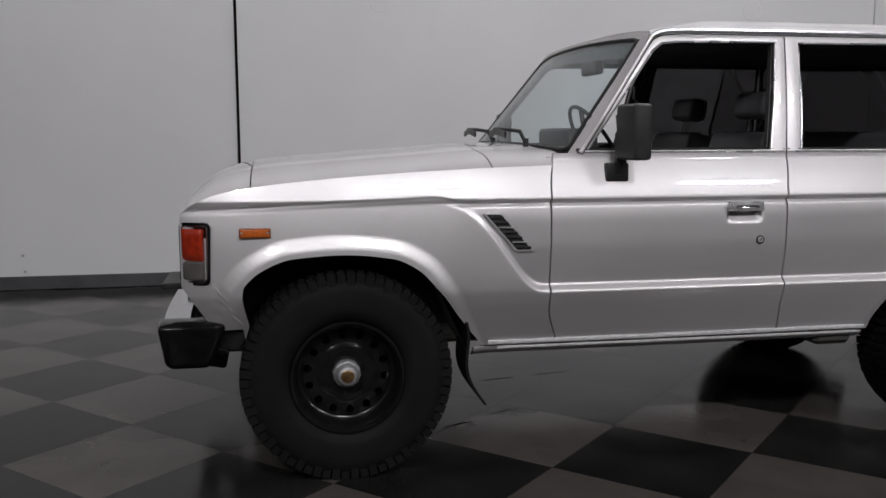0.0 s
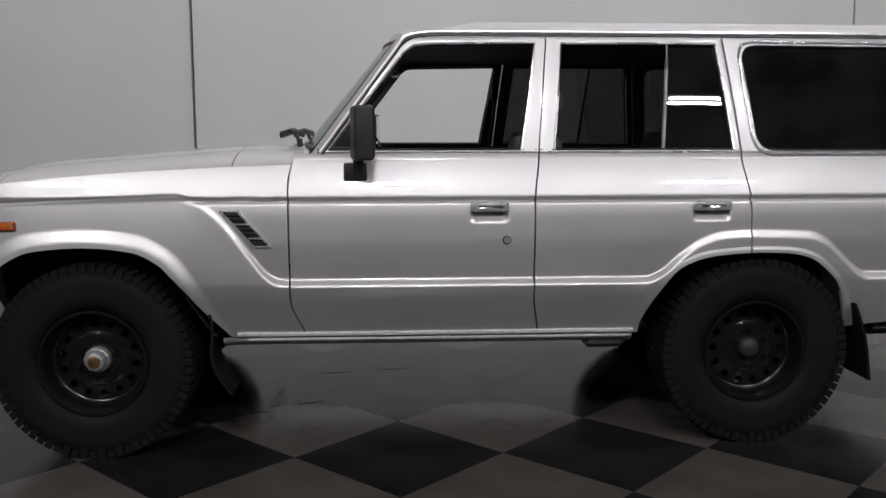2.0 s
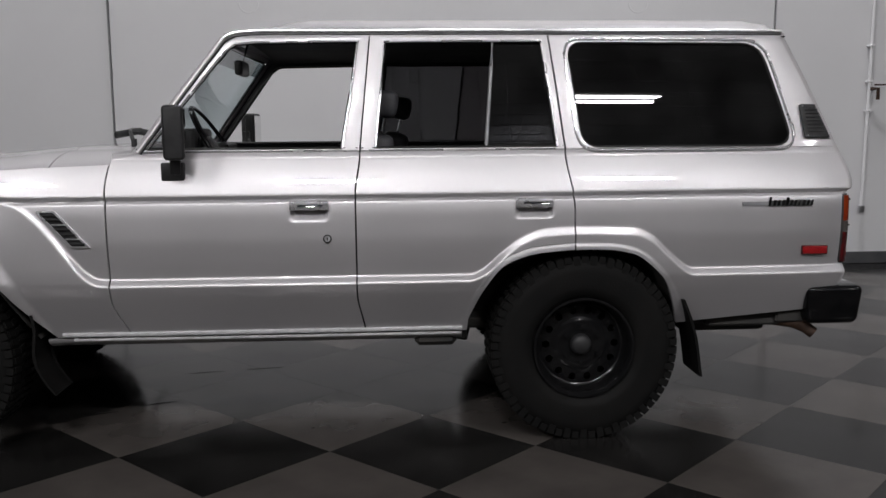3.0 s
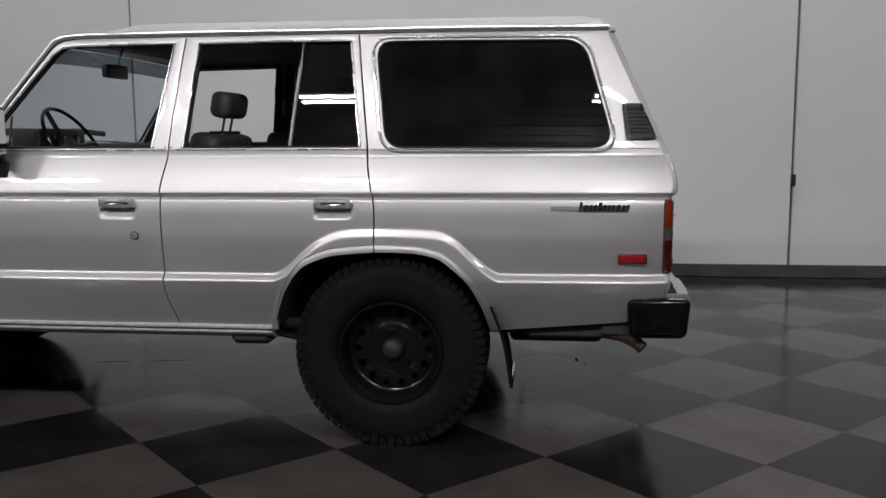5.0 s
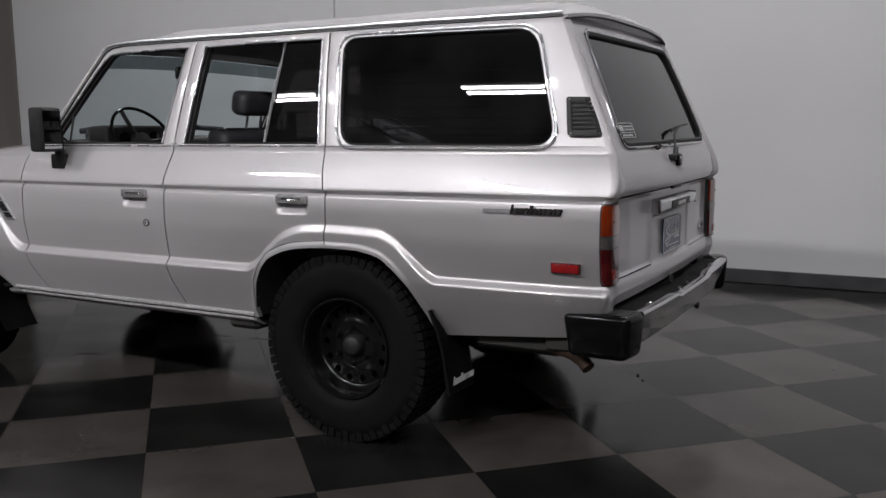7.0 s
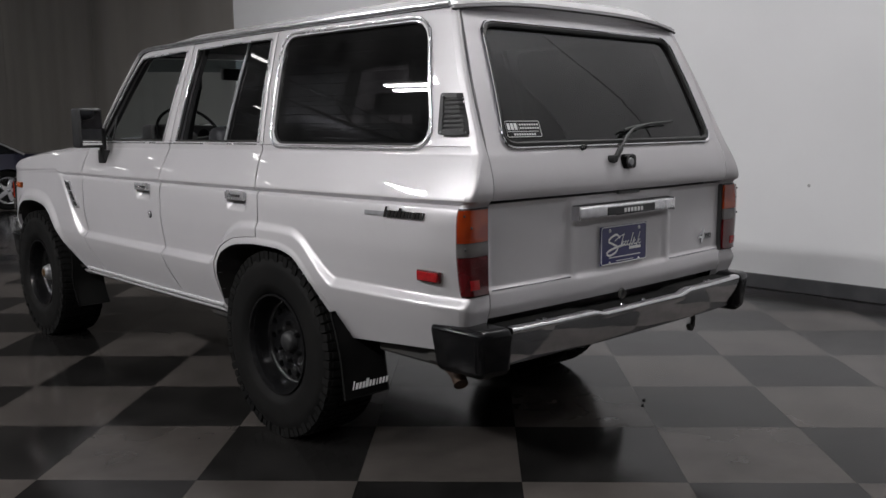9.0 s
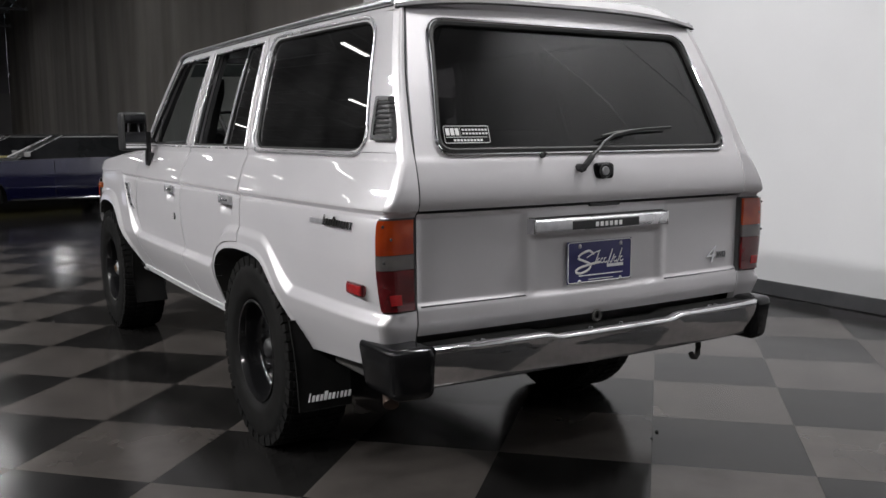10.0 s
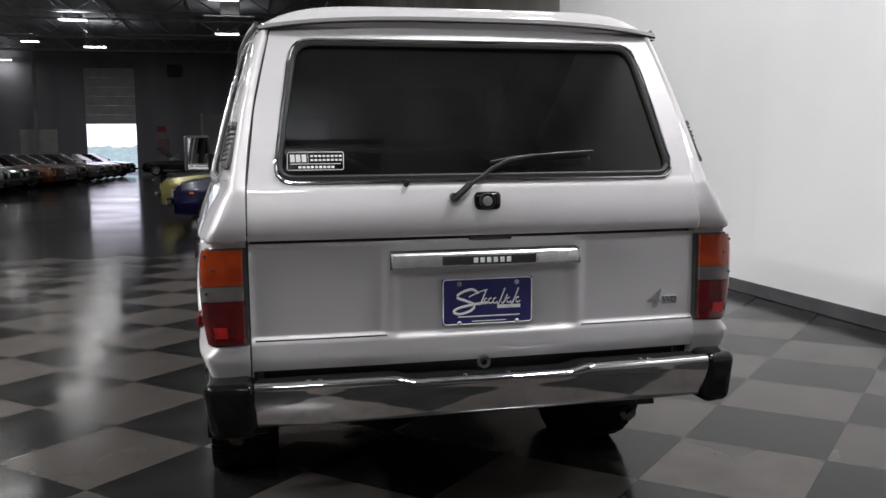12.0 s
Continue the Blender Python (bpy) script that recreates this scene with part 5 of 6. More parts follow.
# wheels
def make_wheel(hub_chrome):
    """A wheel about its hub, with its outer face towards -y."""
    R, r_in, w2 = 0.403, 0.212, 0.135
    wheel = new("wheel")
    prof = [(r_in, 0.085), (r_in + 0.012, 0.118), (0.285, w2), (0.345, w2 - 0.002), (0.379, 0.118), (0.391, 0.10), (0.393, 0.0), (0.391, -0.10), (0.379, -0.118), (0.345, -w2 + 0.002),
            (0.330, -w2 + 0.0005), (0.322, -w2), (0.285, -w2 - 0.002), (0.262, -w2 - 0.001), (0.250, -w2 + 0.001), (r_in + 0.014, -0.121), (r_in + 0.006, -0.112), (r_in, -0.085)]
    tyre = part("tyre", lathe(prof, 72), M_RUBBER, wheel)
    verts, faces = [], []

    def block(a0, a1, y0, y1, r0, r1, skew=0.0):
        k = len(verts)
        for r in (r0, r1):
            for (a, y) in ((a0, y0), (a1, y0), (a1 + skew, y1), (a0 + skew, y1)):
                verts.append((r * math.cos(a), y, r * math.sin(a)))
        faces.extend([(k, k + 1, k + 2, k + 3), (k + 4, k + 7, k + 6, k + 5), (k, k + 4, k + 5, k + 1), (k + 1, k + 5, k + 6, k + 2), (k + 2, k + 6, k + 7, k + 3), (k + 3, k + 7, k + 4, k)])
    n = 66
    for i in range(n):
        a = 2 * math.pi * i / n
        w = 2 * math.pi / n
        for s in (-1, 1):
            long = 0.012 if i % 2 else 0.0
            block(a + 0.1 * w, a + 0.74 * w, s * 0.058, s * 0.112, 0.380, R, 0.15 * w)
            block(a + 0.08 * w, a + 0.88 * w, s * 0.112, s * (0.127 + long * 0.2), 0.368 - long, R - 0.006, 0.05 * w)
            block(a + 0.35 * w, a + 0.92 * w, s * 0.006, s * 0.050, 0.380, R, -0.2 * w)
    part("tread", (verts, faces), M_RUBBER, tyre, smooth=False)
    rim = part("rim", lathe([(r_in + 0.006, -0.117), (r_in + 0.004, -0.124), (r_in - 0.006, -0.124), (r_in - 0.012, -0.112), (0.197, -0.105), (0.194, -0.082), (0.193, -0.062), (0.191, -0.048), (0.188, -0.039), (0.183, -0.033), (0.176, -0.030)], 64), M_STEEL, wheel)
    part("barrel", lathe([(0.178, -0.03), (0.185, 0.09)], 48), M_STEEL, rim)
    # disc with a ring of round holes
    N, verts, faces = 14, [], []
    r0, r1, rc, rh = 0.118, 0.184, 0.150, 0.0165
    for i in range(N):
        a0 = 2 * math.pi * i / N
        w = 2 * math.pi / N
        base = len(verts)
        edge = [(r0, -0.5), (r0, -0.25), (r0, 0), (r0, 0.25), (r0, 0.5), (0.15, 0.5), (r1, 0.5), (r1, 0.25), (r1, 0), (r1, -0.25), (r1, -0.5), (0.15, -0.5)]
        m = len(edge)
        for r, t in edge:
            verts.append((r * math.cos(a0 + t * w), -0.040 + 0.012 * (r - r0) / (r1 - r0), r * math.sin(a0 + t * w)))
        cx, cz = rc * math.cos(a0), rc * math.sin(a0)
        for dep in (0.0, 0.012):
            for r, t in edge:
                dx, dz = r * math.cos(a0 + t * w) - cx, r * math.sin(a0 + t * w) - cz
                l = math.hypot(dx, dz)
                verts.append((cx + dx / l * rh, -0.036 + dep, cz + dz / l * rh))
        for k in range(m):
            l = (k + 1) % m
            faces.append((base + k, base + l, base + m + l, base + m + k))
            faces.append((base + m + k, base + m + l, base + 2 * m + l, base + 2 * m + k))
    part("disc", (verts, faces), M_STEEL, rim)
    part("disc_centre", lathe([(0.118, -0.040), (0.108, -0.044), (0.094, -0.048), (0.070, -0.049), (0.056, -0.044), (0.0, -0.040)], 48), M_STEEL, rim)
    part("brake_drum", lathe([(0.17, 0.05), (0.17, 0.02), (0.15, 0.012), (0.0, 0.01)], 32), M_UNDER, rim)
    for i in range(6):
        a = 2 * math.pi * (i + 0.5) / 6
        v, f = lathe([(0.0, -0.026), (0.008, -0.025), (0.011, -0.018), (0.011, 0.0)], 6)
        part("lug_nut", ([(p[0] + 0.080 * math.cos(a), p[1] - 0.047, p[2] + 0.080 * math.sin(a)) for p in v], f), M_STEEL, rim, smooth=False)
    for i in range(20):
        a = 2 * math.pi * (i + 0.5) / 20
        v, f = lathe([(0.0, -0.005), (0.0045, -0.004), (0.006, 0.0)], 6)
        part("ring_bolt", ([(p[0] + 0.207 * math.cos(a), p[1] - 0.112, p[2] + 0.207 * math.sin(a)) for p in v], f), M_STEEL, rim, smooth=False)
    if hub_chrome:
        part("hub", lathe([(0.0, -0.104), (0.026, -0.104), (0.036, -0.100), (0.044, -0.088), (0.046, -0.076), (0.052, -0.072), (0.054, -0.062), (0.055, -0.04)], 12), M_BAR, rim, "chrome locking hub with facets", smooth=False)
        part("hub_dial", lathe([(0.0, -0.109), (0.019, -0.109), (0.025, -0.106), (0.026, -0.102)], 24), M_GOLD, rim, "worn gold hub dial")
    else:
        part("hub", lathe([(0.0, -0.078), (0.030, -0.077), (0.040, -0.070), (0.045, -0.058), (0.046, -0.04)], 32), M_BLACK, rim)
    return wheel


for hx, chrome_hub, turn in ((-0.005, True, 8.0), (2.735, False, 0.0)):
    first = make_wheel(chrome_hub)
    first.parent = wagon
    track = 0.80 if chrome_hub else 0.765
    first.matrix_basis = pose(hx, CY - track, 0.398, 0, turn, 0)
    other = copy_thing(first, pose(hx, CY + track, 0.398, 0, turn * 2, 180))
    other.parent = wagon

# interior
part("cabin_floor", merged(box(0.78, 2.20, CY - 0.84, CY + 0.84, 0.55, 0.60), box(2.20, 3.20, CY - 0.48, CY + 0.48, 0.55, 0.60), box(3.20, 3.80, CY - 0.80, CY + 0.80, 0.55, 0.60)), M_TRIM, wagon)
for s in (-1, 1):
    part("door_lining", grid(lambda u, v: Vector((0.86 + 1.36 * u, CY + s * (half(0.86 + 1.36 * u, 0.9) - 0.085), 0.58 + 0.655 * v)), 20, 6, skirt=(0, s * 0.02, 0)), M_TRIM, wagon)
    part("side_lining", grid(lambda u, v: Vector((2.22 + 1.54 * u, CY + s * (half(2.22 + 1.54 * u, 0.95) - 0.125 - 0.02 * u), 0.90 + 0.335 * v)), 20, 6, skirt=(0, s * 0.02, 0)), M_TRIM, wagon)
    part("window_ledge", grid(lambda u, v: Vector((0.90 + 2.86 * u, CY + s * (half(0.90 + 2.86 * u, 1.236) - 0.02 - 0.06 * v), 1.236)), 20, 2), M_TRIM, wagon)
    part("lock_knob", tube([(1.74, CY + s * 0.82, 1.235), (1.74, CY + s * 0.82, 1.272)], 0.006, 8), M_BLACK, wagon)
part("bulkhead", box(0.80, 0.84, CY - 0.80, CY + 0.80, 0.56, 1.22), M_TRIM, wagon)
part("rear_lining", box(3.74, 3.77, CY - 0.70, CY + 0.70, 0.60, 1.20), M_TRIM, wagon)
dash = part("dashboard", merged(box(0.87, 1.04, CY - 0.77, CY + 0.77, 0.98, 1.258, 0.03, 3), box(0.945, 1.085, CY - 0.62, CY - 0.20, 1.20, 1.335, 0.025, 3)), M_BLACK, wagon)
for k in (-0.50, -0.40, -0.30):
    v, f = lathe([(0.0, 0.004), (0.034, 0.004), (0.040, 0.0)], 24, "x")
    part("dial", ([(p[0] + 1.087, p[1] + CY + k, p[2] + 1.265) for p in v], f), M_GLOSSBLACK, dash)
sw = new("steering_wheel")
sw.parent = wagon
sw.matrix_basis = pose(1.145, CY - 0.42, 1.262, 0, 58, 0)
pts = [(0.195 * math.cos(a), 0.195 * math.sin(a), 0) for a in np.linspace(0, 2 * math.pi, 48, endpoint=False)]
part("wheel_rim", tube(pts, 0.009, 8, True), M_GLOSSBLACK, sw)
for a in (200, 340, 90):
    c, s_ = math.cos(radians(a)), math.sin(radians(a))
    part("spoke", tube([(0.19 * c, 0.19 * s_, 0), (0.10 * c, 0.10 * s_, -0.02), (0.02 * c, 0.02 * s_, -0.03)], 0.012, 6), M_BLACK, sw)
part("wheel_boss", lathe([(0.0, 0.0), (0.05, -0.005), (0.06, -0.04), (0.03, -0.05), (0.03, -0.20), (0.0, -0.20)], 24, "z"), M_BLACK, sw)
part("mirror_inside", box(1.205, 1.245, CY - 0.245, CY - 0.03, 1.582, 1.650, 0.016, 3), M_BLACK, wagon, "black interior mirror")
part("mirror_stem", tube([(1.225, CY - 0.11, 1.64), (1.240, CY - 0.10, 1.70), (1.25, CY - 0.09, 1.735)], 0.006, 6), M_BLACK, wagon)


def seat(x, y, wide, rest=True):
    st_ = new("seat")
    st_.parent = wagon
    st_.matrix_basis = pose(x, y, 0)
    part("cushion", box(-0.28, 0.24, -wide, wide, 0.72, 0.90, 0.05, 4), M_SEAT, st_)
    part("backrest", moved(box(-0.07, 0.07, -wide, wide, 0.0, 0.48, 0.05, 4), pose(0.20, 0, 0.84, 0, 14, 0)), M_SEAT, st_)
    part("piping", tube([Vector((0.32, -wide + 0.06, 1.312)), Vector((0.32, wide - 0.06, 1.312))], 0.006, 6), M_TRIM, st_)
    if rest:
        hr = part("headrest", moved(box(-0.050, 0.050, -0.135, 0.135, -0.060, 0.060, 0.045, 4), pose(0.345, 0, 1.435, 0, 10, 0)), M_SEAT, st_)
        for q in (-0.05, 0.05):
            part("post", tube([(0.315, q, 1.28), (0.338, q, 1.38)], 0.006, 8), M_CHROME, hr)
    return st_


for s in (-1, 1):
    bg = part("belt_guide", box(1.785, 1.825, CY + s * 0.705 - 0.02, CY + s * 0.705 + 0.02, 1.50, 1.575, 0.010, 2), M_BLACK, wagon, "black seat-belt guide")
    part("seat_belt", tube([(1.805, CY + s * 0.70, 1.51), (1.79, CY + s * 0.73, 1.38), (1.775, CY + s * 0.76, 1.22)], 0.02, 6, flat=(0.003, 0.022)), M_BLACK, bg)
seat(1.57, CY - 0.42, 0.25)
seat(1.65, CY + 0.42, 0.25)
seat(2.42, CY, 0.64, False)


# ---- parked cars further down the hall ----
def paint(name, c, alt=None):
    return surface(name, c, 0.25, 0.2, alt=alt or tuple(q * 0.85 for q in c), scale=5, coat=0.8)


P_NAVY = paint("navy_paint", (0.004, 0.0045, 0.030))
P_SILVER = paint("pale_silver_paint_and_sheen", (0.30, 0.30, 0.30))
P_YELLOW = paint("pale_yellow_paint", (0.30, 0.27, 0.09))
P_WHITE = paint("white_paint", (0.38, 0.37, 0.36))
P_GREEN = paint("dark_green_paint", (0.012, 0.03, 0.02))
P_ORANGE = paint("orange_paint", (0.22, 0.07, 0.02))
P_BLACK = paint("black_paint", (0.012, 0.012, 0.013))
P_MAROON = paint("maroon_paint", (0.08, 0.010, 0.010))
P_GREY = paint("grey_paint", (0.16, 0.16, 0.17))
M_CARGLASS = surface("dark_car_glass", (0.012, 0.013, 0.014), 0.16, alt=(0.02, 0.02, 0.022), scale=3, coat=0.0)
M_HEAD = surface("headlight_glass", (0.5, 0.5, 0.5), 0.1, 0.4, alt=(0.35, 0.35, 0.35), scale=20, coat=0.6)


def car_wheel(parent, x, y, s):
    w = part("wheel", lathe([(0.21, 0.10), (0.30, 0.11), (0.325, 0.09), (0.330, 0.0), (0.325, -0.09), (0.30, -0.11), (0.21, -0.10)], 32), M_RUBBER, parent)
    w.matrix_basis = pose(x, y, 0.33, 0, 0, 0 if s < 0 else 180)
    rim = part("rim", lathe([(0.228, -0.102), (0.218, -0.112), (0.204, -0.108), (0.196, -0.085)], 32), M_BRIGHT, w)
    part("wheel_well", lathe([(0.196, -0.09), (0.19, -0.02), (0.0, -0.015)], 32), M_STEEL, rim)
    for k in range(5):
        a = 2 * math.pi * k / 5
        part("spoke", moved(box(0.03, 0.195, -0.085, -0.055, -0.035, 0.035, 0.01, 1), Matrix.Rotation(a, 4, "Y")), M_BRIGHT, rim)
    part("hub_cap", lathe([(0.0, -0.095), (0.03, -0.093), (0.045, -0.07), (0.045, -0.03)], 16), M_CHROME, rim)


def parked_car(label, low, high, m, long=4.9, tall=1.33, roof_mat=None, hood_open=False):
    """A coupe along x, nose to +x, its wheels on z = 0."""
    car = thing("parked_car", label, "car", "cars parked in the hall", at=m)
    L = long / 2
    fx, rx = L - 0.82, -L + 1.15
    top = smooth_curve([-L, -L + 0.06, -L + 0.5, -0.55 * L, 0.25 * L, 0.55 * L, L - 0.35, L - 0.06, L], [0.70, 0.86, 0.93, 0.95, 0.93, 0.90, 0.83, 0.76, 0.66])
    wide = smooth_curve([-L, -L + 0.3, -0.3, 0.8, L - 0.4, L - 0.1, L], [0.74, 0.86, 0.92, 0.92, 0.86, 0.80, 0.72])

    def low_edge(x):
        for cx in (fx, rx):
            d = abs(x - cx)
            if d < 0.40:
                return 0.24 + math.sqrt(max(0.40 ** 2 - d * d, 0)) * 1.12
        return 0.24
    xs = sorted(set([-L + 2 * L * k / 60 for k in range(61)] + [c + 0.40 * math.cos(a) for c in (fx, rx) for a in np.linspace(0, math.pi, 17)]))
    for s in (-1, 1):
        def side_fn(u, v, s=s):
            x = -L + 2 * L * u
            z0, z1 = low_edge(x), top(x) - 0.02
            z = z0 + (z1 - z0) * v
            w = wide(x) - 0.05 * max(z - 0.6, 0) / 0.35 - 0.10 * max(0.45 - z, 0) / 0.2 + 0.012 * step((z - 0.60) / 0.02)
            return Vector((x, s * w, z))
        part("body_side", grid(side_fn, 0, 14, us=[(x + L) / (2 * L) for x in xs], skirt=(0, -s * 0.03, 0)), low, car)
    def top_fn(u, v):
        x = -L + 2 * L * u
        t = 2 * v - 1
        w = wide(x) - 0.05 * max(top(x) - 0.62, 0) / 0.35
        return Vector((x, t * w, top(x) - 0.02 + 0.03 * (1 - t ** 4)))
    part("rear_deck", grid(top_fn, 20, 12, us=list(np.linspace(0, 0.45, 20))), low, car)
    part("hood", grid(top_fn, 20, 12, us=list(np.linspace(0.45, 0.62 if hood_open else 1, 24))), high, car)
    if hood_open:
        part("raised_hood", grid(lambda u, v: Vector((0.28 * L + 0.95 * u, (2 * v - 1) * 0.75, 0.95 + 0.75 * u)), 6, 6, skirt=(0.02, 0, -0.03)), high, car)
    for sx in (1, -1):
        part("end_panel", grid(lambda u, v: Vector((sx * (L - 0.02 + 0.04 * (1 - (2 * u - 1) ** 2)), (2 * u - 1) * 0.73, 0.26 + 0.42 * v)), 10, 4), low, car)
        part("bumper", box(min(sx * (L + 0.02), sx * (L + 0.12)), max(sx * (L + 0.02), sx * (L + 0.12)), -0.84, 0.84, 0.40, 0.52, 0.03, 3), M_CHROME, car)
    for s in (-1, 1):
        v, f = lathe([(0.0, 0.035), (0.07, 0.03), (0.085, 0.0)], 20, "x")
        part("headlight", ([(p[0] + L, p[1] + s * 0.58, p[2] + 0.61) for p in v], f), M_HEAD, car)
        part("side_marker", box(L - 0.42, L - 0.28, s * 0.84 - 0.02, s * 0.84 + 0.02, 0.60, 0.64, 0.004, 1), M_ORANGE, car)
        part("sill_trim", box(rx + 0.45, fx - 0.45, s * 0.855 - 0.01, s * 0.855 + 0.01, 0.235, 0.265, 0.004, 1), M_CHROME, car)
        for x in (fx, rx):
            car_wheel(car, x, s * 0.80, s)
        part("door_seam", box(0.20 * L, 0.20 * L + 0.006, s * 0.915 - 0.012, s * 0.915 + 0.008, 0.30, 0.88), M_GAP, car)
    part("floor_pan", box(-L + 0.2, L - 0.2, -0.68, 0.68, 0.20, 0.50), M_UNDER, car)
    # cabin: glass body with pillars and roof
    x0, x1, x2, x3 = 0.42 * L, 0.12 * L, -0.33 * L, -0.66 * L
    def cab(u, v):
        z = 0.92 + (tall - 0.03 - 0.92) * v
        xa, xb = x0 + (x1 - x0) * v, x3 + (x2 - x3) * v
        t = 4 * u
        w = 0.80 - 0.20 * v
        pts = [(xa, -w), (xb, -w), (xb, w), (xa, w), (xa, -w)]
        i = min(int(t), 3)
        a, b = pts[i], pts[i + 1]
        return Vector((a[0] + (b[0] - a[0]) * (t - i), a[1] + (b[1] - a[1]) * (t - i), z))
    part("cabin_glass", grid(cab, 32, 6), M_CARGLASS, car)
    part("roof", grid(lambda u, v: Vector((x2 - 0.05 + (x1 - x2 + 0.08) * u, (2 * v - 1) * 0.62, tall - 0.045 + 0.045 * (1 - (2 * v - 1) ** 4) * (1 - (2 * u - 1) ** 6))), 12, 12, skirt=(0, 0, -0.02)), roof_mat or high, car)
    for s in (-1, 1):
        part("front_pillar", tube([(x0 + 0.01, s * 0.805, 0.92), (x1 + 0.01, s * 0.61, tall - 0.03)], 0.009, 6), M_BRIGHT, car)
        part("rear_pillar", tube([(x3, s * 0.80, 0.92), (x3 * 0.55 + x2 * 0.45, s * 0.70, 1.12), (x2, s * 0.61, tall - 0.03)], 0.06, 6, flat=(0.03, 0.09)), roof_mat or high, car)
        part("door_mirror", box(x0 - 0.18, x0 - 0.08, s * 0.90 - 0.06, s * 0.90 + 0.06, 0.95, 1.04, 0.02, 2), high, car)
    return car


NOSE_OUT = -90     # nose towards the middle of the hall
# silver on the navy car's hood and roof stands for reflected light
parked_car("navy blue coupe with five-spoke wheels, reflections on its top coloured pale silver", P_NAVY, P_SILVER, pose(-10.75, 0.62, 0, 0, 0, NOSE_OUT))
for cx, lbl, lo, hi, dy in ((-14.1, "pale yellow classic coupe parked beside the blue one", P_YELLOW, P_SILVER, -0.15), (-17.2, "white classic car in the row along the wall", P_WHITE, P_WHITE, 0.2),
                            (-20.3, "maroon classic car in the row along the wall", P_MAROON, P_MAROON, 0.3), (-23.4, "grey classic car in the row along the wall", P_GREY, P_GREY, 0.2)):
    parked_car(lbl, lo, hi, pose(cx, 0.3 + dy, 0, 0, 0, NOSE_OUT))
for k, (lbl, lo) in enumerate((("silver classic car parked across the hall", P_SILVER), ("dark green classic car parked across the hall", P_GREEN), ("black classic car parked across the hall", P_BLACK), ("orange classic car parked across the hall", P_ORANGE),
                               ("white classic car parked across the hall", P_WHITE), ("maroon classic car parked across the hall", P_MAROON), ("grey classic car parked across the hall", P_GREY), ("pale yellow classic car parked across the hall", P_YELLOW), ("dark green classic car parked across the hall", P_GREEN), ("black classic car parked across the hall", P_BLACK))):
    parked_car(lbl, lo, lo, pose(-25.2 - 2.55 * k, -10.75 - 0.15 * (k % 3) + 0.20 * k, 0, 0, 0, 82), tall=1.36)
parked_car("black coupe with its hood raised before the end wall", P_BLACK, P_BLACK, pose(-50.0, -3.6, 0, 0, 0, -100), hood_open=True)
sign = thing("wall_poster", "faded pink poster on the end wall", "poster")
part("sheet", box(END_X + 0.003, END_X + 0.02, -5.55, -4.75, 1.2, 2.25), surface("pink_print", (0.30, 0.18, 0.20), 0.7, alt=(0.22, 0.14, 0.17), scale=2), sign)
part("heading", box(END_X + 0.02, END_X + 0.03, -5.50, -4.95, 2.70, 3.05), surface("red_print", (0.35, 0.05, 0.05), 0.7), sign)
# filled screw holes in the white wall, and crumbs on the floor
for px, pz in ((-2.36, 0.29), (-2.35, 0.15), (2.86, 0.83)):
    v, f = lathe([(0.0, -0.004), (0.010, -0.004), (0.014, 0.001)], 12)
    tagged(part("wall_plug", ([(p[0] + px, p[1] + WALL_Y - (0.022 if px > -0.55 else 0.0), p[2] + pz) for p in v], f), M_LAMPCASE), "small grey plug in a screw hole of the white wall", "wall plug", "wall plugs")
rnd = random.Random(7)
for px, py, sz in ((3.55, 0.66, 0.010), (3.60, 0.58, 0.008), (4.45, 1.25, 0.006), (5.1, -0.4, 0.006)):
    bm = bmesh.new()
    bmesh.ops.create_icosphere(bm, subdivisions=1, radius=sz)
    for v in bm.verts:
        v.co = Vector((v.co.x * rnd.uniform(0.6, 1.5), v.co.y * rnd.uniform(0.6, 1.3), max(v.co.z, -sz * 0.5) * 0.7 + sz * 0.35))
    tagged(part("crumb", bm, M_BLACK), "small black crumb of dirt on the tiles", "dirt", "crumbs of dirt").location = (px, py, 0)
# dark scuffs on the tiles
for x0, y0, x1, y1, wd in ((0.79, 0.34, 0.99, 0.38, 0.012), (1.10, 0.40, 1.31, 0.43, 0.010), (0.45, -0.37, 0.62, -0.30, 0.018), (0.70, -0.22, 0.86, -0.16, 0.012)):
    dx, dy = x1 - x0, y1 - y0
    ln = math.hypot(dx, dy)
    pts = [(x0 + dx * t - dy / ln * wd * w * math.sin(math.pi * t) ** 0.6 + 0.006 * math.sin(t * 9), y0 + dy * t + dx / ln * wd * w * math.sin(math.pi * t) ** 0.6, 0.0006) for w in (0.5, -0.5) for t in np.linspace(0.02, 0.98, 14)]
    tagged(part("scuff_mark", (pts, [(k, k + 1, 15 + k, 14 + k) for k in range(13)]), M_RUBBER), "thin dark rubber scuff on the floor tiles", "scuff mark", "scuff marks")
# steel column, hanging heater
col = thing("steel_column", "dark steel roof column between the parked cars", "column")
part("shaft", box(-52.2, -52.0, -12.5, -12.3, 0, HIGH, 0.02, 1), M_CEIL, col)
heat = thing("unit_heater", "grey unit heater hanging under the roof", "heater")
part("case", box(-30.5, -29.8, -1.1, -0.35, 6.66, 7.15, 0.05), M_LAMPCASE, heat)
part("duct", box(-30.7, -29.5, -1.75, 0.2, 6.54, 6.60, 0.02, 1), M_LAMPCASE, heat)
part("hanger", box(-30.42, -30.38, -0.62, -0.58, 7.15, HIGH), M_LAMPCASE, heat)
vb = thing("wall_vent", "dark louvred vent box high on the end wall", "vent")
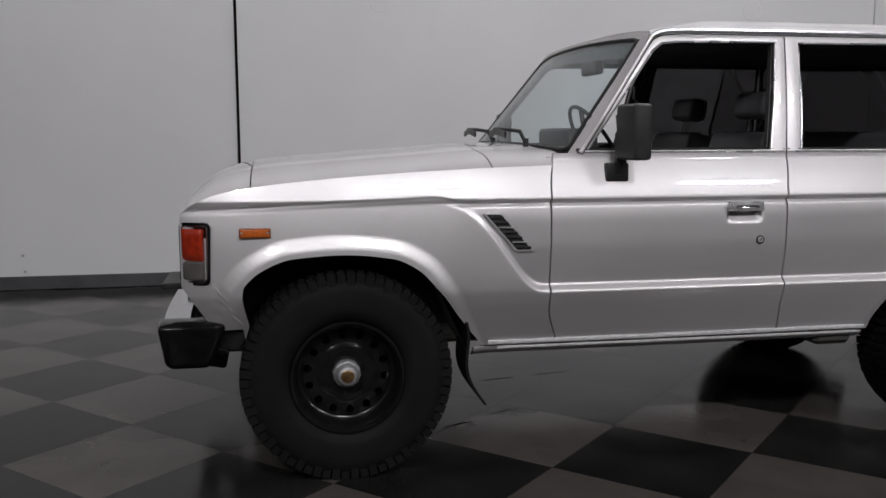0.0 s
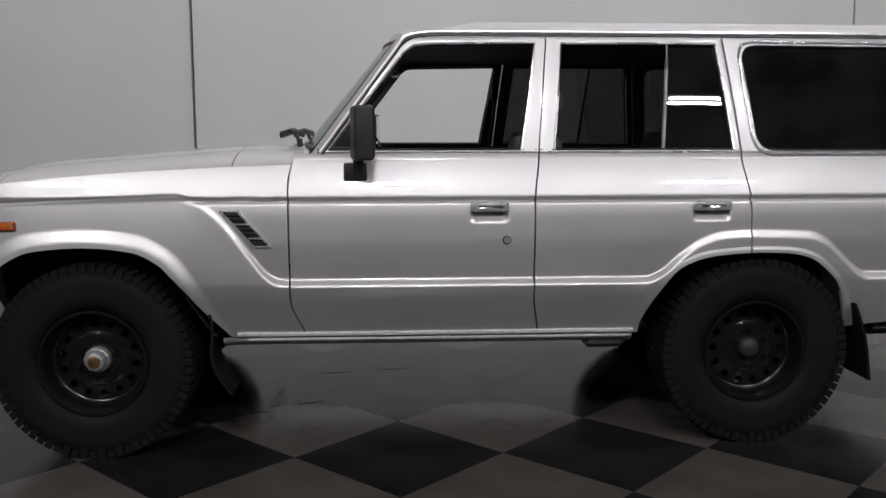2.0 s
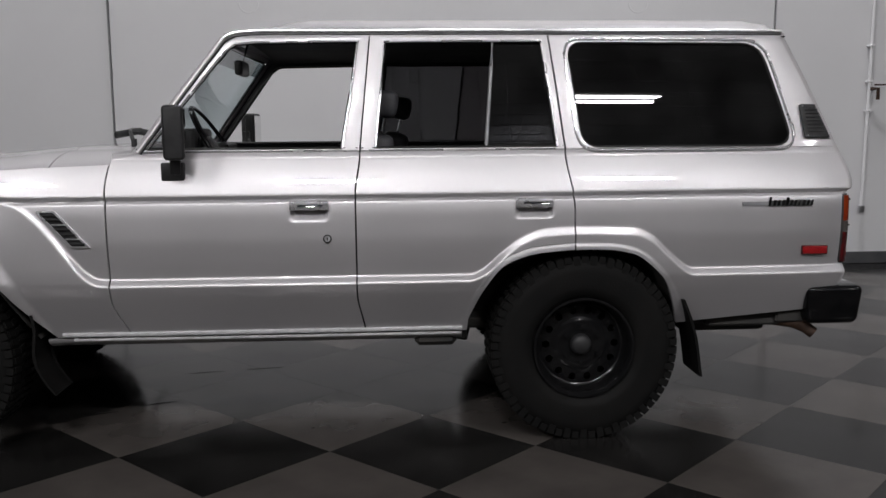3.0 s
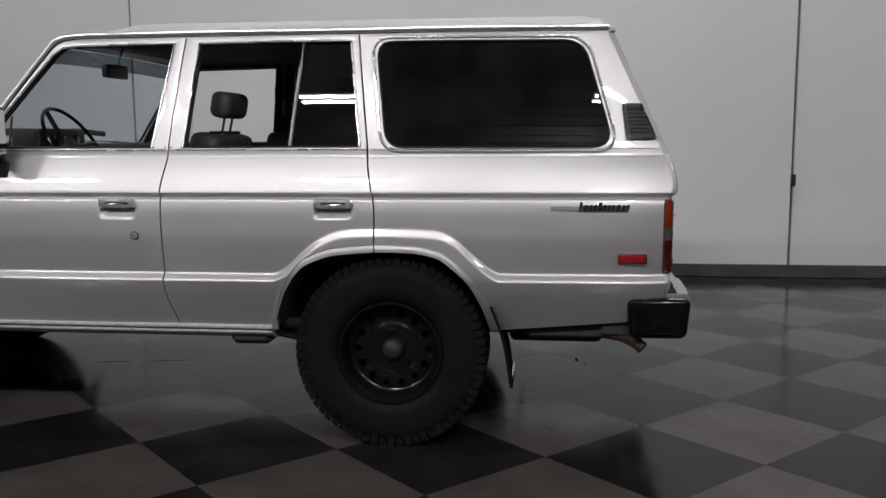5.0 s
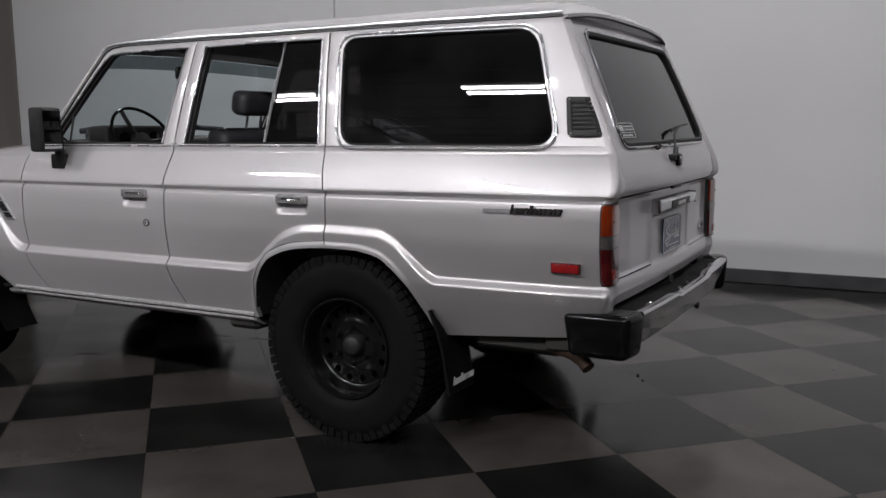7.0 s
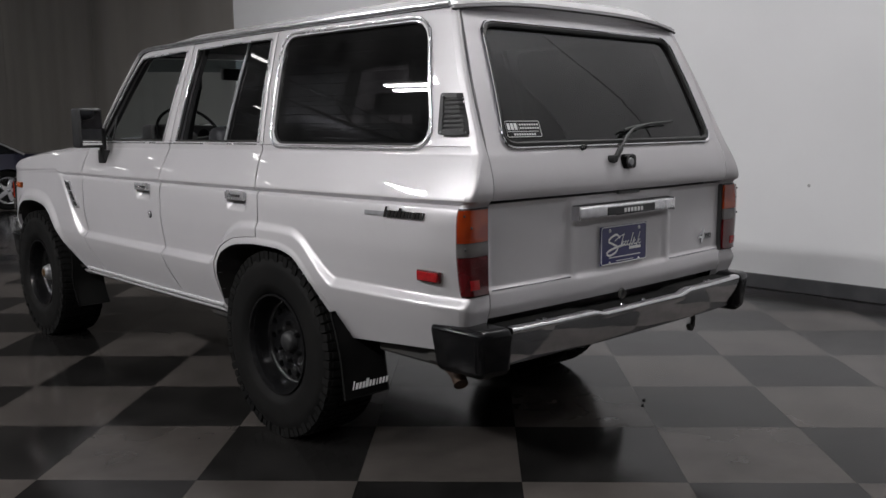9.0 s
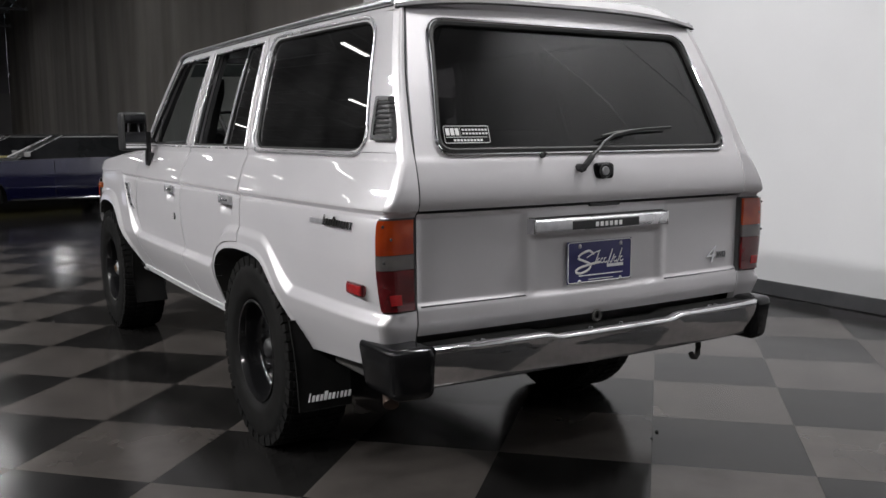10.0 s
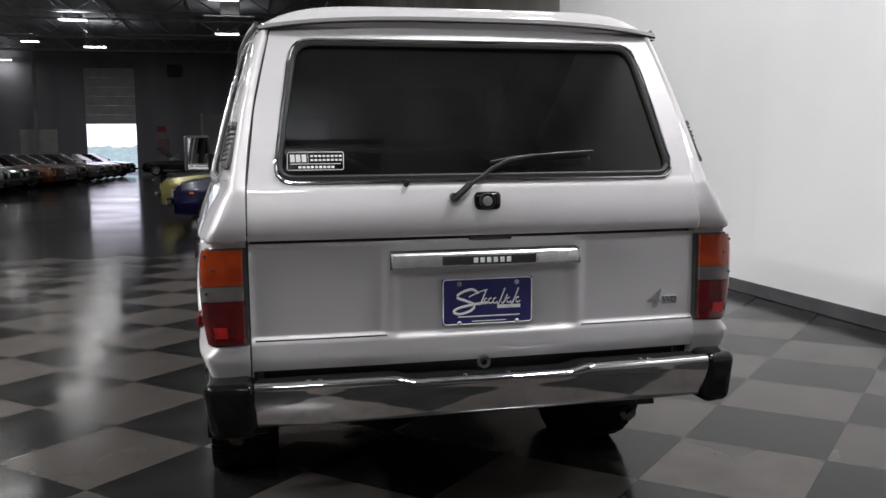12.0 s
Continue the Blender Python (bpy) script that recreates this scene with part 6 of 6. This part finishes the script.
part("case", box(END_X, END_X + 0.3, -4.7, -3.9, 6.15, 6.85, 0.03, 1), M_BLACK, vb)
for k in range(5):
    part("louvre", box(END_X + 0.3, END_X + 0.34, -4.65, -3.95, 6.22 + 0.125 * k, 6.27 + 0.125 * k, 0.005, 1), M_TRIM, vb)
dc = thing("wall_duct", "pale metal duct high in the corner of the hall", "duct")
part("riser", box(END_X + 0.05, END_X + 0.45, 1.95, 2.40, 5.8, HIGH, 0.03, 1), M_LAMPCASE, dc)
part("elbow", box(END_X + 0.05, END_X + 1.2, 1.95, 2.40, 5.35, 5.8, 0.08, 2), M_LAMPCASE, dc)
# wall pipe with a valve, and a latch in the wall joint
pipe = thing("wall_pipe", "white painted vertical pipe on the white wall", "pipe")
part("riser", tube([(6.46, WALL_Y - 0.05, HIGH - 0.05), (6.44, WALL_Y - 0.05, 2.0), (6.42, WALL_Y - 0.05, 0.55)], 0.017, 12), M_WALL, pipe)
part("pipe_end", tube([(6.42, WALL_Y - 0.05, 0.56), (6.42, WALL_Y - 0.05, 0.50)], 0.030, 12), M_ALU, pipe)
for z in (1.45, 1.72, 2.05):
    part("clip", box(6.415, 6.465, WALL_Y - 0.07, WALL_Y - 0.0, z, z + 0.018, 0.004, 1), M_WALL, pipe)
valve = part("valve", tube([(6.44, WALL_Y - 0.06, 1.66), (6.50, WALL_Y - 0.09, 1.66), (6.50, WALL_Y - 0.09, 1.56)], 0.018, 8), M_RUST, pipe, "brown metal tap")
part("lever", box(6.46, 6.60, WALL_Y - 0.10, WALL_Y - 0.085, 1.69, 1.705, 0.003, 1), surface("brown_lever", (0.06, 0.03, 0.025), 0.5), valve)
lt = thing("latch", "small black latch fixed in the wall joint", "latch")
part("body", box(5.505, 5.545, WALL_Y - 0.045, WALL_Y + 0.01, 0.82, 0.92, 0.008), M_BLACK, lt)


# ---- checkered floor tiles, laid at 45 degrees ----
PITCH, OX, OY = 0.431, 3.38, -0.92     # half a tile's diagonal, and one corner


def tile_mesh(name, mat):
    h, b, t = PITCH - 0.0005, 0.0004, 0.0
    lo = [(h, 0, -0.006), (0, h, -0.006), (-h, 0, -0.006), (0, -h, -0.006)]
    mid = [(h, 0, -0.0006), (0, h, -0.0006), (-h, 0, -0.0006), (0, -h, -0.0006)]
    top = [(h - b, 0, t), (0, h - b, t), (-h + b, 0, t), (0, -h + b, t)]
    faces = [(8, 9, 10, 11)] + [(k, (k + 1) % 4, 4 + (k + 1) % 4, 4 + k) for k in range(4)] + [(4 + k, 4 + (k + 1) % 4, 8 + (k + 1) % 4, 8 + k) for k in range(4)]
    me = mesh(name, lo + mid + top, faces, False)
    me.materials.append(mat)
    return me


TILES = {True: tile_mesh("tile_dark", M_TILE_D), False: tile_mesh("tile_light", M_TILE_L)}
spots = []
for i in range(-40, 40):
    for j in range(-50, 20):
        if (i + j) % 2:
            px, py = OX + i * PITCH, OY + j * PITCH
            if TILE_EDGE_X < px < EAST_X - 0.5 and -14 < py < WALL_Y - 0.1:
                spots.append((math.hypot((px - 2.0) * 0.8, py + 0.6), px, py, j % 2 == 0))
spots.sort()
rest = {True: ([], []), False: ([], [])}
for k, (d, px, py, dark) in enumerate(spots):
    if k < 290:
        t = new("tile", TILES[dark])
        t.parent = floor
        t.location = (px, py, 0)
    else:
        v, f = rest[dark]
        base = len(v)
        v += [(q.co.x + px, q.co.y + py, q.co.z) for q in TILES[dark].vertices]
        f += [tuple(base + q for q in p.vertices) for p in TILES[dark].polygons]
for dark, (v, f) in rest.items():
    tagged(part("outer_tiles", (v, f), M_TILE_D if dark else M_TILE_L, floor, "dark tiles" if dark else "grey tiles", smooth=False), kind="stuff")
